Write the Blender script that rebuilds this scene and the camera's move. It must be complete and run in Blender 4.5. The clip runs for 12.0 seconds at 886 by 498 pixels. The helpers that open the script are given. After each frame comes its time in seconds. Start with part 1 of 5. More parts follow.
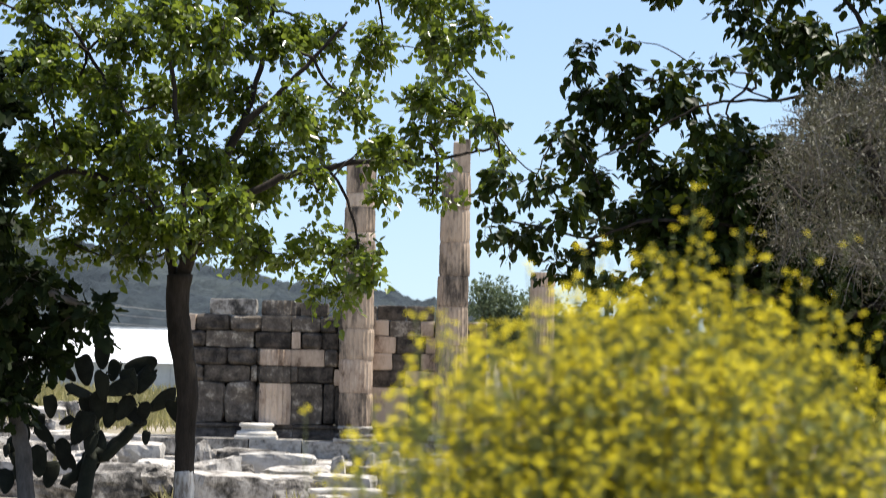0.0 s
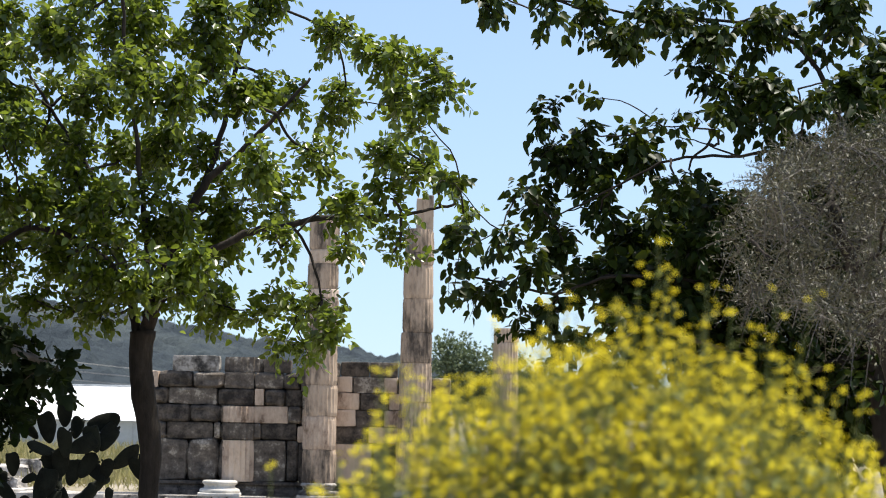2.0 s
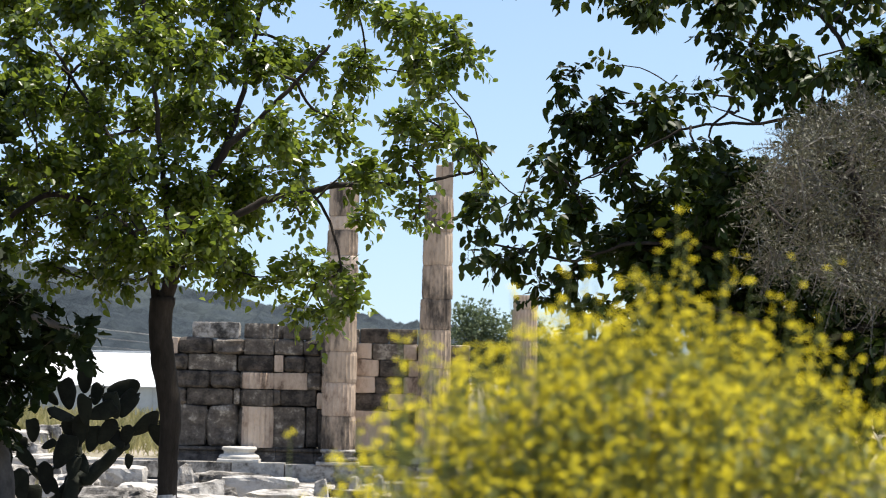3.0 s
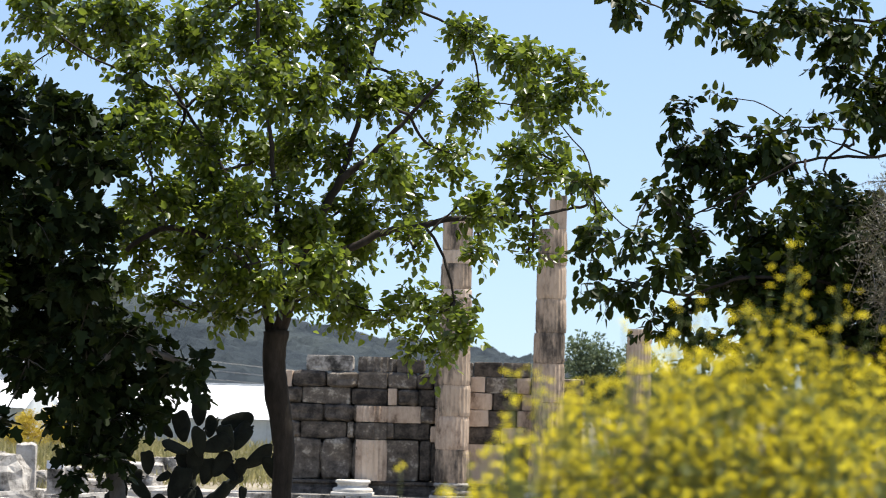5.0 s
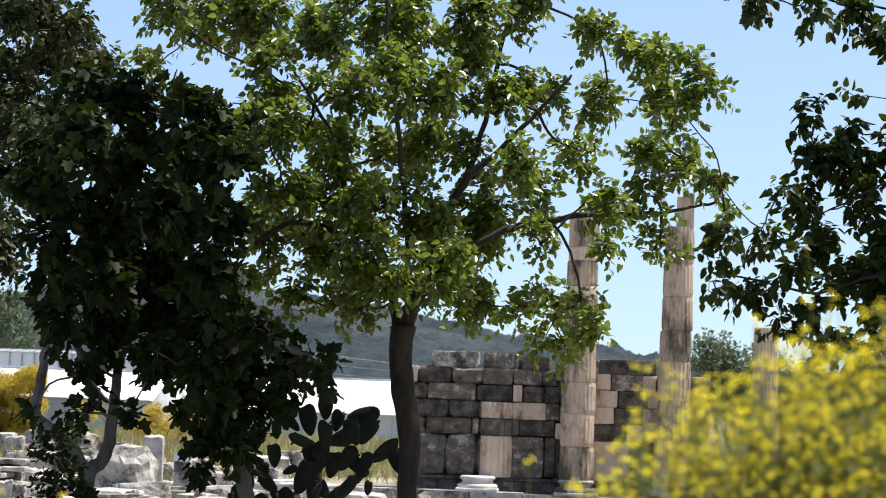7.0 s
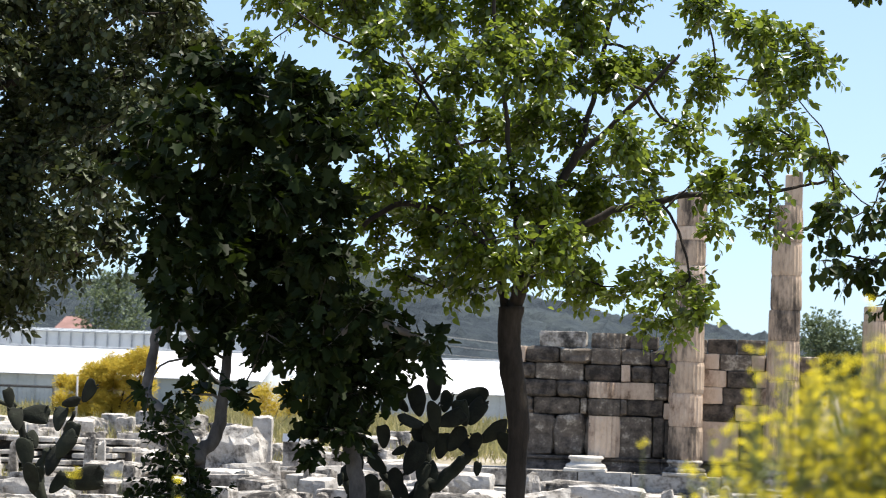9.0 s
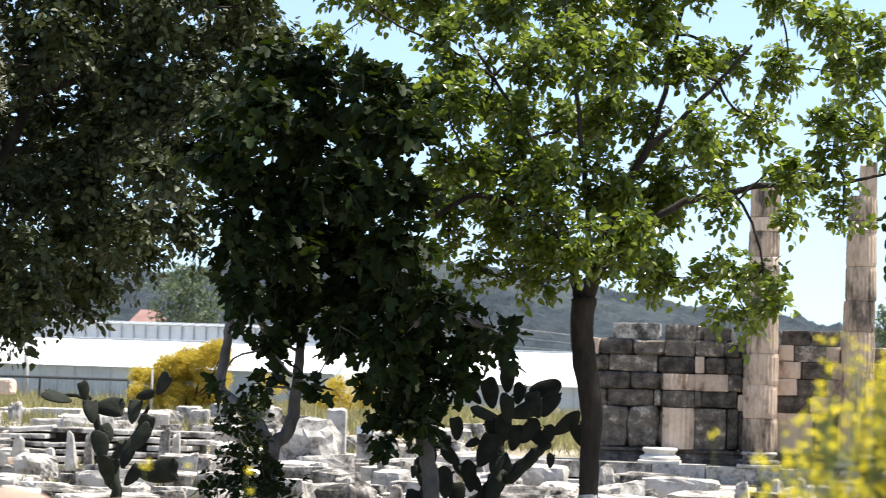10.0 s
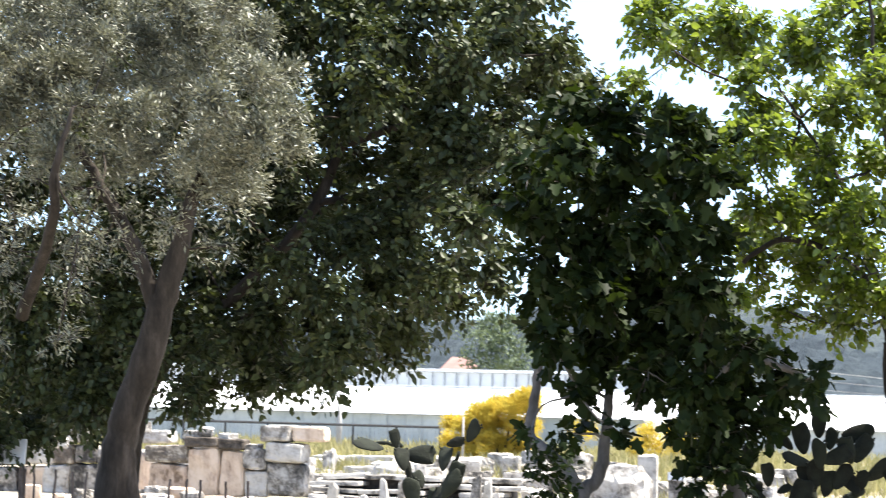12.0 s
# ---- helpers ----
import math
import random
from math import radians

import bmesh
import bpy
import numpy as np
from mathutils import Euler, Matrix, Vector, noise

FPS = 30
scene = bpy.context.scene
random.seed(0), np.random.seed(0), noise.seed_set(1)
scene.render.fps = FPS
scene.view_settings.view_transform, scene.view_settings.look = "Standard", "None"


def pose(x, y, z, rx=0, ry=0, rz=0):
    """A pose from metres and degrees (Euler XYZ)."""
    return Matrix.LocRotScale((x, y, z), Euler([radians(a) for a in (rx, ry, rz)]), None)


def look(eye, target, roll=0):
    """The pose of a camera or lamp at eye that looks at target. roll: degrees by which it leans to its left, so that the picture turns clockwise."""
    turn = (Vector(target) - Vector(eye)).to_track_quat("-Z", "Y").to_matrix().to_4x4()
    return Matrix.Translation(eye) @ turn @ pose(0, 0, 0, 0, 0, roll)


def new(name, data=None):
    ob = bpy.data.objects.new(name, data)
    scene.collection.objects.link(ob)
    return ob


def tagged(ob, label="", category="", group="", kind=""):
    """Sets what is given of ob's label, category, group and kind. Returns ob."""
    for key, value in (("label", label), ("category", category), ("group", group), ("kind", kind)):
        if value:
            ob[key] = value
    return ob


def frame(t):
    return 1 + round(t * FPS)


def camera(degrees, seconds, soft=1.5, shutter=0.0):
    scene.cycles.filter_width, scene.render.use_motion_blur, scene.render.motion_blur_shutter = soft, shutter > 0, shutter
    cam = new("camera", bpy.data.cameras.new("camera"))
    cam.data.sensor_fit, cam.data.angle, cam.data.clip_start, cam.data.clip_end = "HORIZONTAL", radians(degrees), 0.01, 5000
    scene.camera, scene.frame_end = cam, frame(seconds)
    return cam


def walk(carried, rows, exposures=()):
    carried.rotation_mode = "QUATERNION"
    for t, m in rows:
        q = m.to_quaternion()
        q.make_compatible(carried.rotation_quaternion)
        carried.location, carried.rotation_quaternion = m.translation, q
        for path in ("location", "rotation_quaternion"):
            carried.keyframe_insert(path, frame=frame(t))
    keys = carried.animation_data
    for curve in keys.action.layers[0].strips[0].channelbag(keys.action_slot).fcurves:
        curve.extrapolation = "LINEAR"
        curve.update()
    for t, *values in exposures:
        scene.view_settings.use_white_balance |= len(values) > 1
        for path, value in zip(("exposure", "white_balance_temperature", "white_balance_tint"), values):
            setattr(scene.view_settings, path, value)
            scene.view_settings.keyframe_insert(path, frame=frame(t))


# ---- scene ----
FOV, EYE = 20.0, 1.7
cam = camera(FOV, 12.0, soft=0.7, shutter=0.35)
cam.data.dof.use_dof = True
cam.data.dof.focus_distance = 27.0
cam.data.dof.aperture_fstop = 5.0

# seconds, turn to the left, upward tilt and lean in degrees, sideways shift and height in metres
PATH = (
    (0.0, -0.000, 2.307, 1.352, 0.004, 1.701),
    (0.5, 0.114, 3.645, 1.476, 0.002, 1.704),
    (1.0, 0.174, 3.772, 1.548, 0.001, 1.697),
    (1.5, -0.166, 3.678, 1.339, -0.002, 1.703),
    (2.0, -0.814, 3.607, 1.201, -0.001, 1.699),
    (2.5, -0.849, 2.893, 1.333, 0.000, 1.710),
    (3.0, -0.385, 2.839, 1.295, 0.000, 1.702),
    (5.0, 2.233, 3.541, 1.498, 0.007, 1.703),
    (5.5, 2.914, 3.518, 1.695, 0.003, 1.698),
    (6.0, 3.629, 3.540, 1.835, -0.001, 1.694),
    (6.5, 4.454, 3.475, 2.070, 0.000, 1.699),
    (7.0, 5.106, 3.374, 2.101, -0.003, 1.696),
    (8.8, 7.214, 2.838, 1.907, -0.017, 1.699),
    (9.0, 7.526, 2.834, 1.957, -0.015, 1.702),
    (9.5, 8.174, 2.716, 1.938, -0.012, 1.703),
    (10.0, 9.191, 2.603, 1.816, -0.007, 1.700),
    (10.5, 10.748, 2.906, 1.693, -0.001, 1.692),
    (11.0, 12.684, 3.140, 1.518, 0.019, 1.704),
    (11.5, 14.437, 3.108, 1.520, 0.002, 1.706),
    (12.0, 16.261, 3.455, 1.405, 0.010, 1.704),
)
walk(cam, [(t, pose(x, 0, z, 90 + tilt, 0, turn) @ pose(0, 0, 0, 0, 0, lean)) for t, turn, tilt, lean, x, z in PATH],
     exposures=((0.0, 0.70), (7.2, 0.70), (8.9, 0.88), (9.5, 0.96), (10.0, 1.12), (10.5, 1.38), (11.0, 1.67), (12.0, 1.88)))

# ---- light ----
SUN_EL, SUN_AZ = radians(69), radians(66)   # azimuth clockwise from the viewing direction
world = bpy.data.worlds.new("world")
world.use_nodes = True
scene.world = world
sky = world.node_tree.nodes.new("ShaderNodeTexSky")
sky.sky_type, sky.sun_disc = "NISHITA", False
sky.sun_elevation, sky.sun_rotation = SUN_EL, SUN_AZ
sky.air_density, sky.dust_density, sky.ozone_density = 1.0, 1.3, 1.8
wt = world.node_tree
place_of = wt.nodes.new("ShaderNodeTexCoord")
lift = wt.nodes.new("ShaderNodeMapping")
lift.inputs["Location"].default_value = (0, 0, 0.085)
wt.links.new(place_of.outputs["Generated"], lift.inputs["Vector"])
wt.links.new(lift.outputs[0], sky.inputs["Vector"])
world.node_tree.links.new(sky.outputs[0], world.node_tree.nodes["Background"].inputs[0])
world.node_tree.nodes["Background"].inputs[1].default_value = 0.122
sun = new("sun", bpy.data.lights.new("sun", "SUN"))
sun.data.energy, sun.data.angle, sun.data.color = 5.0, radians(0.5), (1.0, 0.94, 0.84)
way = Vector((math.sin(SUN_AZ) * math.cos(SUN_EL), math.cos(SUN_AZ) * math.cos(SUN_EL), math.sin(SUN_EL)))
sun.matrix_world = look(way * 50, (0, 0, 0))
scene.view_settings.exposure = 0.0


# ---- materials ----
def nodes_of(name):
    m = bpy.data.materials.new(name)
    m.use_nodes = True
    t = m.node_tree
    return m, t, t.nodes["Principled BSDF"], t.links.new


def noise_node(t, scale, detail=4, vector=None, rough=0.6):
    n = t.nodes.new("ShaderNodeTexNoise")
    n.inputs["Scale"].default_value, n.inputs["Detail"].default_value, n.inputs["Roughness"].default_value = scale, detail, rough
    if vector is not None:
        t.links.new(vector, n.inputs["Vector"])
    return n


def ramp(t, value, stops):
    r = t.nodes.new("ShaderNodeValToRGB")
    r.color_ramp.elements[0].position, r.color_ramp.elements[0].color = stops[0][0], (*stops[0][1], 1)
    r.color_ramp.elements[1].position, r.color_ramp.elements[1].color = stops[-1][0], (*stops[-1][1], 1)
    for p, c in stops[1:-1]:
        r.color_ramp.elements.new(p).color = (*c, 1)
    t.links.new(value, r.inputs[0])
    return r.outputs[0]


def mix(t, kind, fac, a, b):
    m = t.nodes.new("ShaderNodeMix")
    m.data_type, m.blend_type = "RGBA", kind
    for socket, v in ((m.inputs[0], fac), (m.inputs[6], a), (m.inputs[7], b)):
        if isinstance(v, (int, float)):
            socket.default_value = v
        elif isinstance(v, tuple):
            socket.default_value = (*v, 1)
        else:
            t.links.new(v, socket)
    return m.outputs[2]


def rough_mat(name, stops, scale, fine, rough=0.9, bump=0.4, vary=0.3, stretch=(1, 1, 1), island=False, metal=0.0, depth=0.02):
    """Two scales of noise through a colour ramp, with relief; each object a little lighter or darker."""
    m, t, p, link = nodes_of(name)
    geo, info = t.nodes.new("ShaderNodeNewGeometry"), t.nodes.new("ShaderNodeObjectInfo")
    rnd = geo.outputs["Random Per Island"] if island else info.outputs["Random"]
    mp = t.nodes.new("ShaderNodeMapping")
    mp.inputs["Scale"].default_value = stretch
    link(geo.outputs["Position"], mp.inputs["Vector"])
    big, small = noise_node(t, scale, 5, mp.outputs[0]), noise_node(t, fine, 6, mp.outputs[0], 0.7)
    add = t.nodes.new("ShaderNodeMath")
    add.operation = "MULTIPLY_ADD"
    link(small.outputs[0], add.inputs[0])
    add.inputs[1].default_value = 0.45
    sub = t.nodes.new("ShaderNodeMath")
    sub.operation = "MULTIPLY_ADD"
    link(rnd, sub.inputs[0])
    sub.inputs[1].default_value = vary
    sub.inputs[2].default_value = -0.225 - vary / 2
    plus = t.nodes.new("ShaderNodeMath")
    link(big.outputs[0], plus.inputs[0])
    link(sub.outputs[0], plus.inputs[1])
    link(plus.outputs[0], add.inputs[2])
    link(ramp(t, add.outputs[0], stops), p.inputs["Base Color"])
    p.inputs["Roughness"].default_value, p.inputs["Metallic"].default_value = rough, metal
    p.inputs["Specular IOR Level"].default_value = 0.25
    b = t.nodes.new("ShaderNodeBump")
    b.inputs["Strength"].default_value, b.inputs["Distance"].default_value = bump, depth
    link(add.outputs[0], b.inputs["Height"])
    link(b.outputs[0], p.inputs["Normal"])
    return m


def leaf_mat(name, dark, light, through_colour, share=0.35, rough=0.45, gloss=0.5):
    m, t, p, link = nodes_of(name)
    geo = t.nodes.new("ShaderNodeNewGeometry")
    patch = noise_node(t, 1.3, 3, geo.outputs["Position"])
    add = t.nodes.new("ShaderNodeMath")
    add.operation = "MULTIPLY_ADD"
    link(geo.outputs["Random Per Island"], add.inputs[0])
    add.inputs[1].default_value = 0.6
    shift = t.nodes.new("ShaderNodeMath")
    shift.operation = "SUBTRACT"
    link(patch.outputs[0], shift.inputs[0])
    shift.inputs[1].default_value = 0.3
    link(shift.outputs[0], add.inputs[2])
    colour = ramp(t, add.outputs[0], ((0.15, dark), (0.85, light)))
    link(colour, p.inputs["Base Color"])
    p.inputs["Roughness"].default_value, p.inputs["Specular IOR Level"].default_value = rough, gloss
    tr, sh = t.nodes.new("ShaderNodeBsdfTranslucent"), t.nodes.new("ShaderNodeMixShader")
    link(mix(t, "MULTIPLY", 1.0, mix(t, "MIX", 0.6, colour, through_colour), (1.0, 1.0, 1.0)), tr.inputs[0])
    sh.inputs[0].default_value = share
    link(p.outputs[0], sh.inputs[1])
    link(tr.outputs[0], sh.inputs[2])
    link(sh.outputs[0], t.nodes["Material Output"].inputs[0])
    return m


STONE = rough_mat("pale_weathered_limestone", ((0.3, (0.045, 0.042, 0.038)), (0.41, (0.17, 0.155, 0.135)), (0.5, (0.35, 0.325, 0.29)), (0.62, (0.49, 0.46, 0.415)), (0.85, (0.58, 0.55, 0.50))), 2.4, 13, 0.92, 0.9, 0.24, depth=0.05)
DARK_STONE = rough_mat("lichen_blackened_limestone", ((0.30, (0.03, 0.026, 0.022)), (0.44, (0.085, 0.071, 0.058)), (0.61, (0.155, 0.13, 0.105)), (0.69, (0.34, 0.30, 0.245)), (0.84, (0.52, 0.47, 0.40))), 3.4, 19, 0.92, 0.7, 0.26, depth=0.04)
PEACH_STONE = rough_mat("clean_peach_limestone", ((0.26, (0.16, 0.11, 0.075)), (0.38, (0.42, 0.315, 0.235)), (0.55, (0.58, 0.455, 0.345)), (0.8, (0.65, 0.53, 0.42))), 2.6, 16, 0.9, 0.5, 0.15, (1, 1, 0.5))
SHAFT_STONE = rough_mat("streaked_column_limestone", ((0.32, (0.075, 0.06, 0.048)), (0.44, (0.25, 0.195, 0.145)), (0.54, (0.44, 0.335, 0.245)), (0.8, (0.57, 0.45, 0.34))), 2.6, 13, 0.9, 0.6, 0.22, (1.0, 1.0, 0.33))
MARBLE = rough_mat("bright_base_limestone", ((0.3, (0.45, 0.42, 0.37)), (0.7, (0.72, 0.69, 0.63))), 2.5, 18, 0.85, 0.3, 0.1)
BARK = rough_mat("grey_brown_bark", ((0.3, (0.015, 0.012, 0.009)), (0.55, (0.036, 0.029, 0.023)), (0.8, (0.08, 0.065, 0.053))), 6, 30, 0.95, 0.9, 0.1, (1, 1, 0.3))
PALE_BARK = rough_mat("smooth_grey_bark", ((0.3, (0.06, 0.055, 0.05)), (0.7, (0.17, 0.155, 0.14))), 5, 26, 0.9, 0.5, 0.1, (1, 1, 0.4))
LIME = rough_mat("worn_limewash", ((0.35, (0.22, 0.19, 0.16)), (0.5, (0.55, 0.53, 0.5)), (0.8, (0.72, 0.7, 0.67))), 7, 30, 0.95, 0.5, 0.1, (1, 1, 0.3))
LEAF_M = leaf_mat("mulberry_leaf", (0.009, 0.020, 0.002), (0.112, 0.160, 0.015), (0.36, 0.46, 0.05), 0.36, 0.27, 0.55)
# mulberry leaf again, with the dimness of a backlit crown put into its colour
LEAF_R = leaf_mat("backlit_mulberry_leaf", (0.007, 0.015, 0.003), (0.028, 0.046, 0.008), (0.22, 0.29, 0.02), 0.12, 0.42, 0.14)
# far darker than fig foliage: the crown's deep shade is held in the colour
LEAF_F = leaf_mat("shaded_fig_leaf", (0.005, 0.009, 0.003), (0.018, 0.028, 0.009), (0.2, 0.32, 0.02), 0.05, 0.55, 0.06)
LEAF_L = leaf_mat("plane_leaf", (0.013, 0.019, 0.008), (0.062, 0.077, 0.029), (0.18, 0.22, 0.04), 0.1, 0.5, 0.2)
LEAF_O = leaf_mat("olive_leaf", (0.035, 0.037, 0.022), (0.25, 0.255, 0.185), (0.24, 0.25, 0.13), 0.14, 0.45, 0.4)
# darker copy of the olive leaf; the right olive's backlit shade is in its colour
LEAF_O_DIM = leaf_mat("shaded_olive_leaf", (0.020, 0.021, 0.012), (0.145, 0.14, 0.09), (0.15, 0.15, 0.07), 0.1, 0.5, 0.3)
# leaf colour paled to carry the haze over the far trees
LEAF_FAR = leaf_mat("hazy_distant_foliage", (0.06, 0.085, 0.05), (0.15, 0.185, 0.11), (0.18, 0.24, 0.08), 0.2, 0.7, 0.2)
BROOM = leaf_mat("broom_bloom", (0.36, 0.29, 0.05), (0.64, 0.49, 0.085), (0.65, 0.52, 0.07), 0.4, 0.8, 0.1)
PETAL = leaf_mat("yellow_petal", (0.58, 0.48, 0.02), (0.80, 0.69, 0.035), (0.82, 0.70, 0.03), 0.4, 0.7, 0.1)
STEM = leaf_mat("green_stem", (0.12, 0.15, 0.055), (0.29, 0.32, 0.14), (0.36, 0.40, 0.10), 0.35, 0.7, 0.2)
GRASS = leaf_mat("dry_grass_blade", (0.18, 0.18, 0.07), (0.48, 0.42, 0.23), (0.42, 0.4, 0.14), 0.3, 0.8, 0.1)
# near-black skin: tree shade and backlight are painted into the pads' base colour
PAD = rough_mat("shaded_pear_skin", ((0.3, (0.009, 0.010, 0.007)), (0.7, (0.022, 0.026, 0.017))), 9, 60, 0.9, 0.6, 0.3)
SOIL = rough_mat("dusty_soil_and_dry_grass", ((0.3, (0.15, 0.14, 0.08)), (0.45, (0.25, 0.22, 0.16)), (0.6, (0.34, 0.30, 0.25)), (0.8, (0.44, 0.40, 0.35))), 0.35, 5, 0.97, 0.6, 0.0, depth=0.05)
# woodland green shifted to blue-grey, so the distance haze is painted in
HILL = rough_mat("hazy_wooded_hillside", ((0.3, (0.012, 0.018, 0.025)), (0.5, (0.026, 0.036, 0.044)), (0.72, (0.058, 0.072, 0.072))), 0.012, 0.22, 1.0, 1.0, 0.0, depth=4)
PLASTIC = rough_mat("white_greenhouse_sheet", ((0.3, (0.70, 0.72, 0.74)), (0.7, (0.85, 0.86, 0.87))), 0.3, 3, 0.45, 0.1, 0.05)
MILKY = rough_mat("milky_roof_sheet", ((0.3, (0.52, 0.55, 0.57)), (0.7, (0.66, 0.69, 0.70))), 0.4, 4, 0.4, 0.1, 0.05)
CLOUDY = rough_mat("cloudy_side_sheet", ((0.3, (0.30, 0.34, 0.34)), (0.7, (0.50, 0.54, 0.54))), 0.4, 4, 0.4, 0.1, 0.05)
RIB = rough_mat("galvanised_rib", ((0.3, (0.22, 0.24, 0.26)), (0.7, (0.38, 0.41, 0.43))), 3, 12, 0.5, 0.1, 0.05)
IRON = rough_mat("dark_fence_iron", ((0.3, (0.02, 0.022, 0.024)), (0.7, (0.05, 0.05, 0.05))), 5, 30, 0.6, 0.2, 0.1)
RUST = rough_mat("rusty_stake", ((0.3, (0.09, 0.07, 0.06)), (0.7, (0.2, 0.155, 0.13))), 8, 40, 0.9, 0.3, 0.2)
BOARD = rough_mat("white_board_face", ((0.3, (0.62, 0.63, 0.64)), (0.7, (0.75, 0.76, 0.77))), 2, 20, 0.5, 0.1, 0.0)
TERRACOTTA = rough_mat("terracotta_roof_tile", ((0.3, (0.17, 0.10, 0.088)), (0.7, (0.26, 0.155, 0.135))), 0.8, 6, 0.9, 0.4, 0.1)
PLASTER_WALL = rough_mat("pale_rendered_wall", ((0.3, (0.45, 0.42, 0.38)), (0.7, (0.60, 0.57, 0.52))), 0.6, 5, 0.9, 0.2, 0.1)
CONCRETE = rough_mat("concrete_pole", ((0.3, (0.30, 0.29, 0.27)), (0.7, (0.42, 0.41, 0.39))), 2, 14, 0.9, 0.3, 0.1)
TAN = rough_mat("tan_earthy_stone", ((0.3, (0.26, 0.165, 0.12)), (0.7, (0.40, 0.275, 0.21))), 3, 20, 0.95, 0.5, 0.1)


# ---- building helpers ----
def spot(a, b, d):
    """A place by its survey: thousandths of the distance to the right and above eye level, and metres ahead."""
    return Vector((a * d / 1000, d, EYE + b * d / 1000))


def mesh_of(name, verts, faces, material, smooth=False):
    me = bpy.data.meshes.new(name)
    me.from_pydata(verts, [], faces)
    me.materials.append(material)
    if smooth:
        me.polygons.foreach_set("use_smooth", [True] * len(me.polygons))
    me.update()
    return me


def bm_mesh(name, bm, material, smooth=False):
    me = bpy.data.meshes.new(name)
    bm.to_mesh(me)
    bm.free()
    me.materials.append(material)
    if smooth:
        me.polygons.foreach_set("use_smooth", [True] * len(me.polygons))
    return me


def put(name, me, parent=None, at=None, label=""):
    ob = new(name, me)
    ob.parent = parent
    if at is not None:
        ob.matrix_basis = at
    if label:
        ob["label"] = label
    return ob


def thing(name, at, label, category, group="", kind=""):
    ob = new(name)
    ob.empty_display_size = 0.2
    ob.matrix_basis = at if isinstance(at, Matrix) else Matrix.Translation(at)
    return tagged(ob, label, category, group, kind)


def tube(verts, faces, points, radii, sides=7):
    """Adds a tapering tube through the points."""
    start = len(verts)
    pts = [Vector(p) for p in points]
    for i, p in enumerate(pts):
        d = (pts[min(i + 1, len(pts) - 1)] - pts[max(i - 1, 0)]).normalized()
        s = d.cross(Vector((0.31, 0.9, 0.2))).normalized()
        u = s.cross(d)
        for k in range(sides):
            a = 2 * math.pi * k / sides
            verts.append(p + (s * math.cos(a) + u * math.sin(a)) * radii[i])
    for i in range(len(pts) - 1):
        for k in range(sides):
            a, b = start + i * sides + k, start + i * sides + (k + 1) % sides
            faces.append((a, b, b + sides, a + sides))
    end = start + (len(pts) - 1) * sides
    faces.append(tuple(end + k for k in range(sides)))
    faces.append(tuple(start + sides - 1 - k for k in range(sides)))


def smooth_line(points, radii, steps=5, wobble=0.0, seed=1):
    """A rounder, slightly crooked line through the points."""
    rng = random.Random(seed)
    pts, out, rad = [Vector(p) for p in points], [], []
    for i in range(len(pts) - 1):
        p0, p1, p2, p3 = pts[max(i - 1, 0)], pts[i], pts[i + 1], pts[min(i + 2, len(pts) - 1)]
        for k in range(steps):
            t = k / steps
            q = 0.5 * (2 * p1 + (p2 - p0) * t + (2 * p0 - 5 * p1 + 4 * p2 - p3) * t * t + (3 * p1 - p0 - 3 * p2 + p3) * t ** 3)
            out.append(q + Vector([rng.uniform(-1, 1) for _ in range(3)]) * wobble)
            rad.append((radii[i] + (radii[i + 1] - radii[i]) * t) * rng.uniform(0.97, 1.03))
    return out + [pts[-1]], rad + [radii[-1]]


def limb(parent, name, points, radii, material, sides=9, wobble=0.008, seed=1, label=""):
    verts, faces = [], []
    tube(verts, faces, *smooth_line(points, radii, 5, wobble, seed), sides)
    base = parent.matrix_basis.translation if parent else Vector()
    return put(name, mesh_of(name, [v - base for v in verts], faces, material, True), parent, None, label)


# leaf outlines: right half from stalk to tip as (across, along), mirrored by the builder
OVAL = ((0.0, 0.0), (0.34, 0.42), (0.0, 1.0))
OVATE = ((0.0, 0.0), (0.26, 0.08), (0.36, 0.34), (0.22, 0.72), (0.0, 1.0))
LOBED = ((0.0, 0.0), (0.36, -0.06), (0.34, 0.22), (0.58, 0.42), (0.28, 0.52), (0.24, 0.86), (0.0, 1.0))
PETAL_SHAPE = ((0.0, 0.0), (0.36, 0.62), (0.0, 1.0))
LANCE = ((0.0, 0.0), (0.13, 0.45), (0.0, 1.0))
BLADE = ((0.0, 0.0), (0.05, 0.3), (0.0, 1.0))


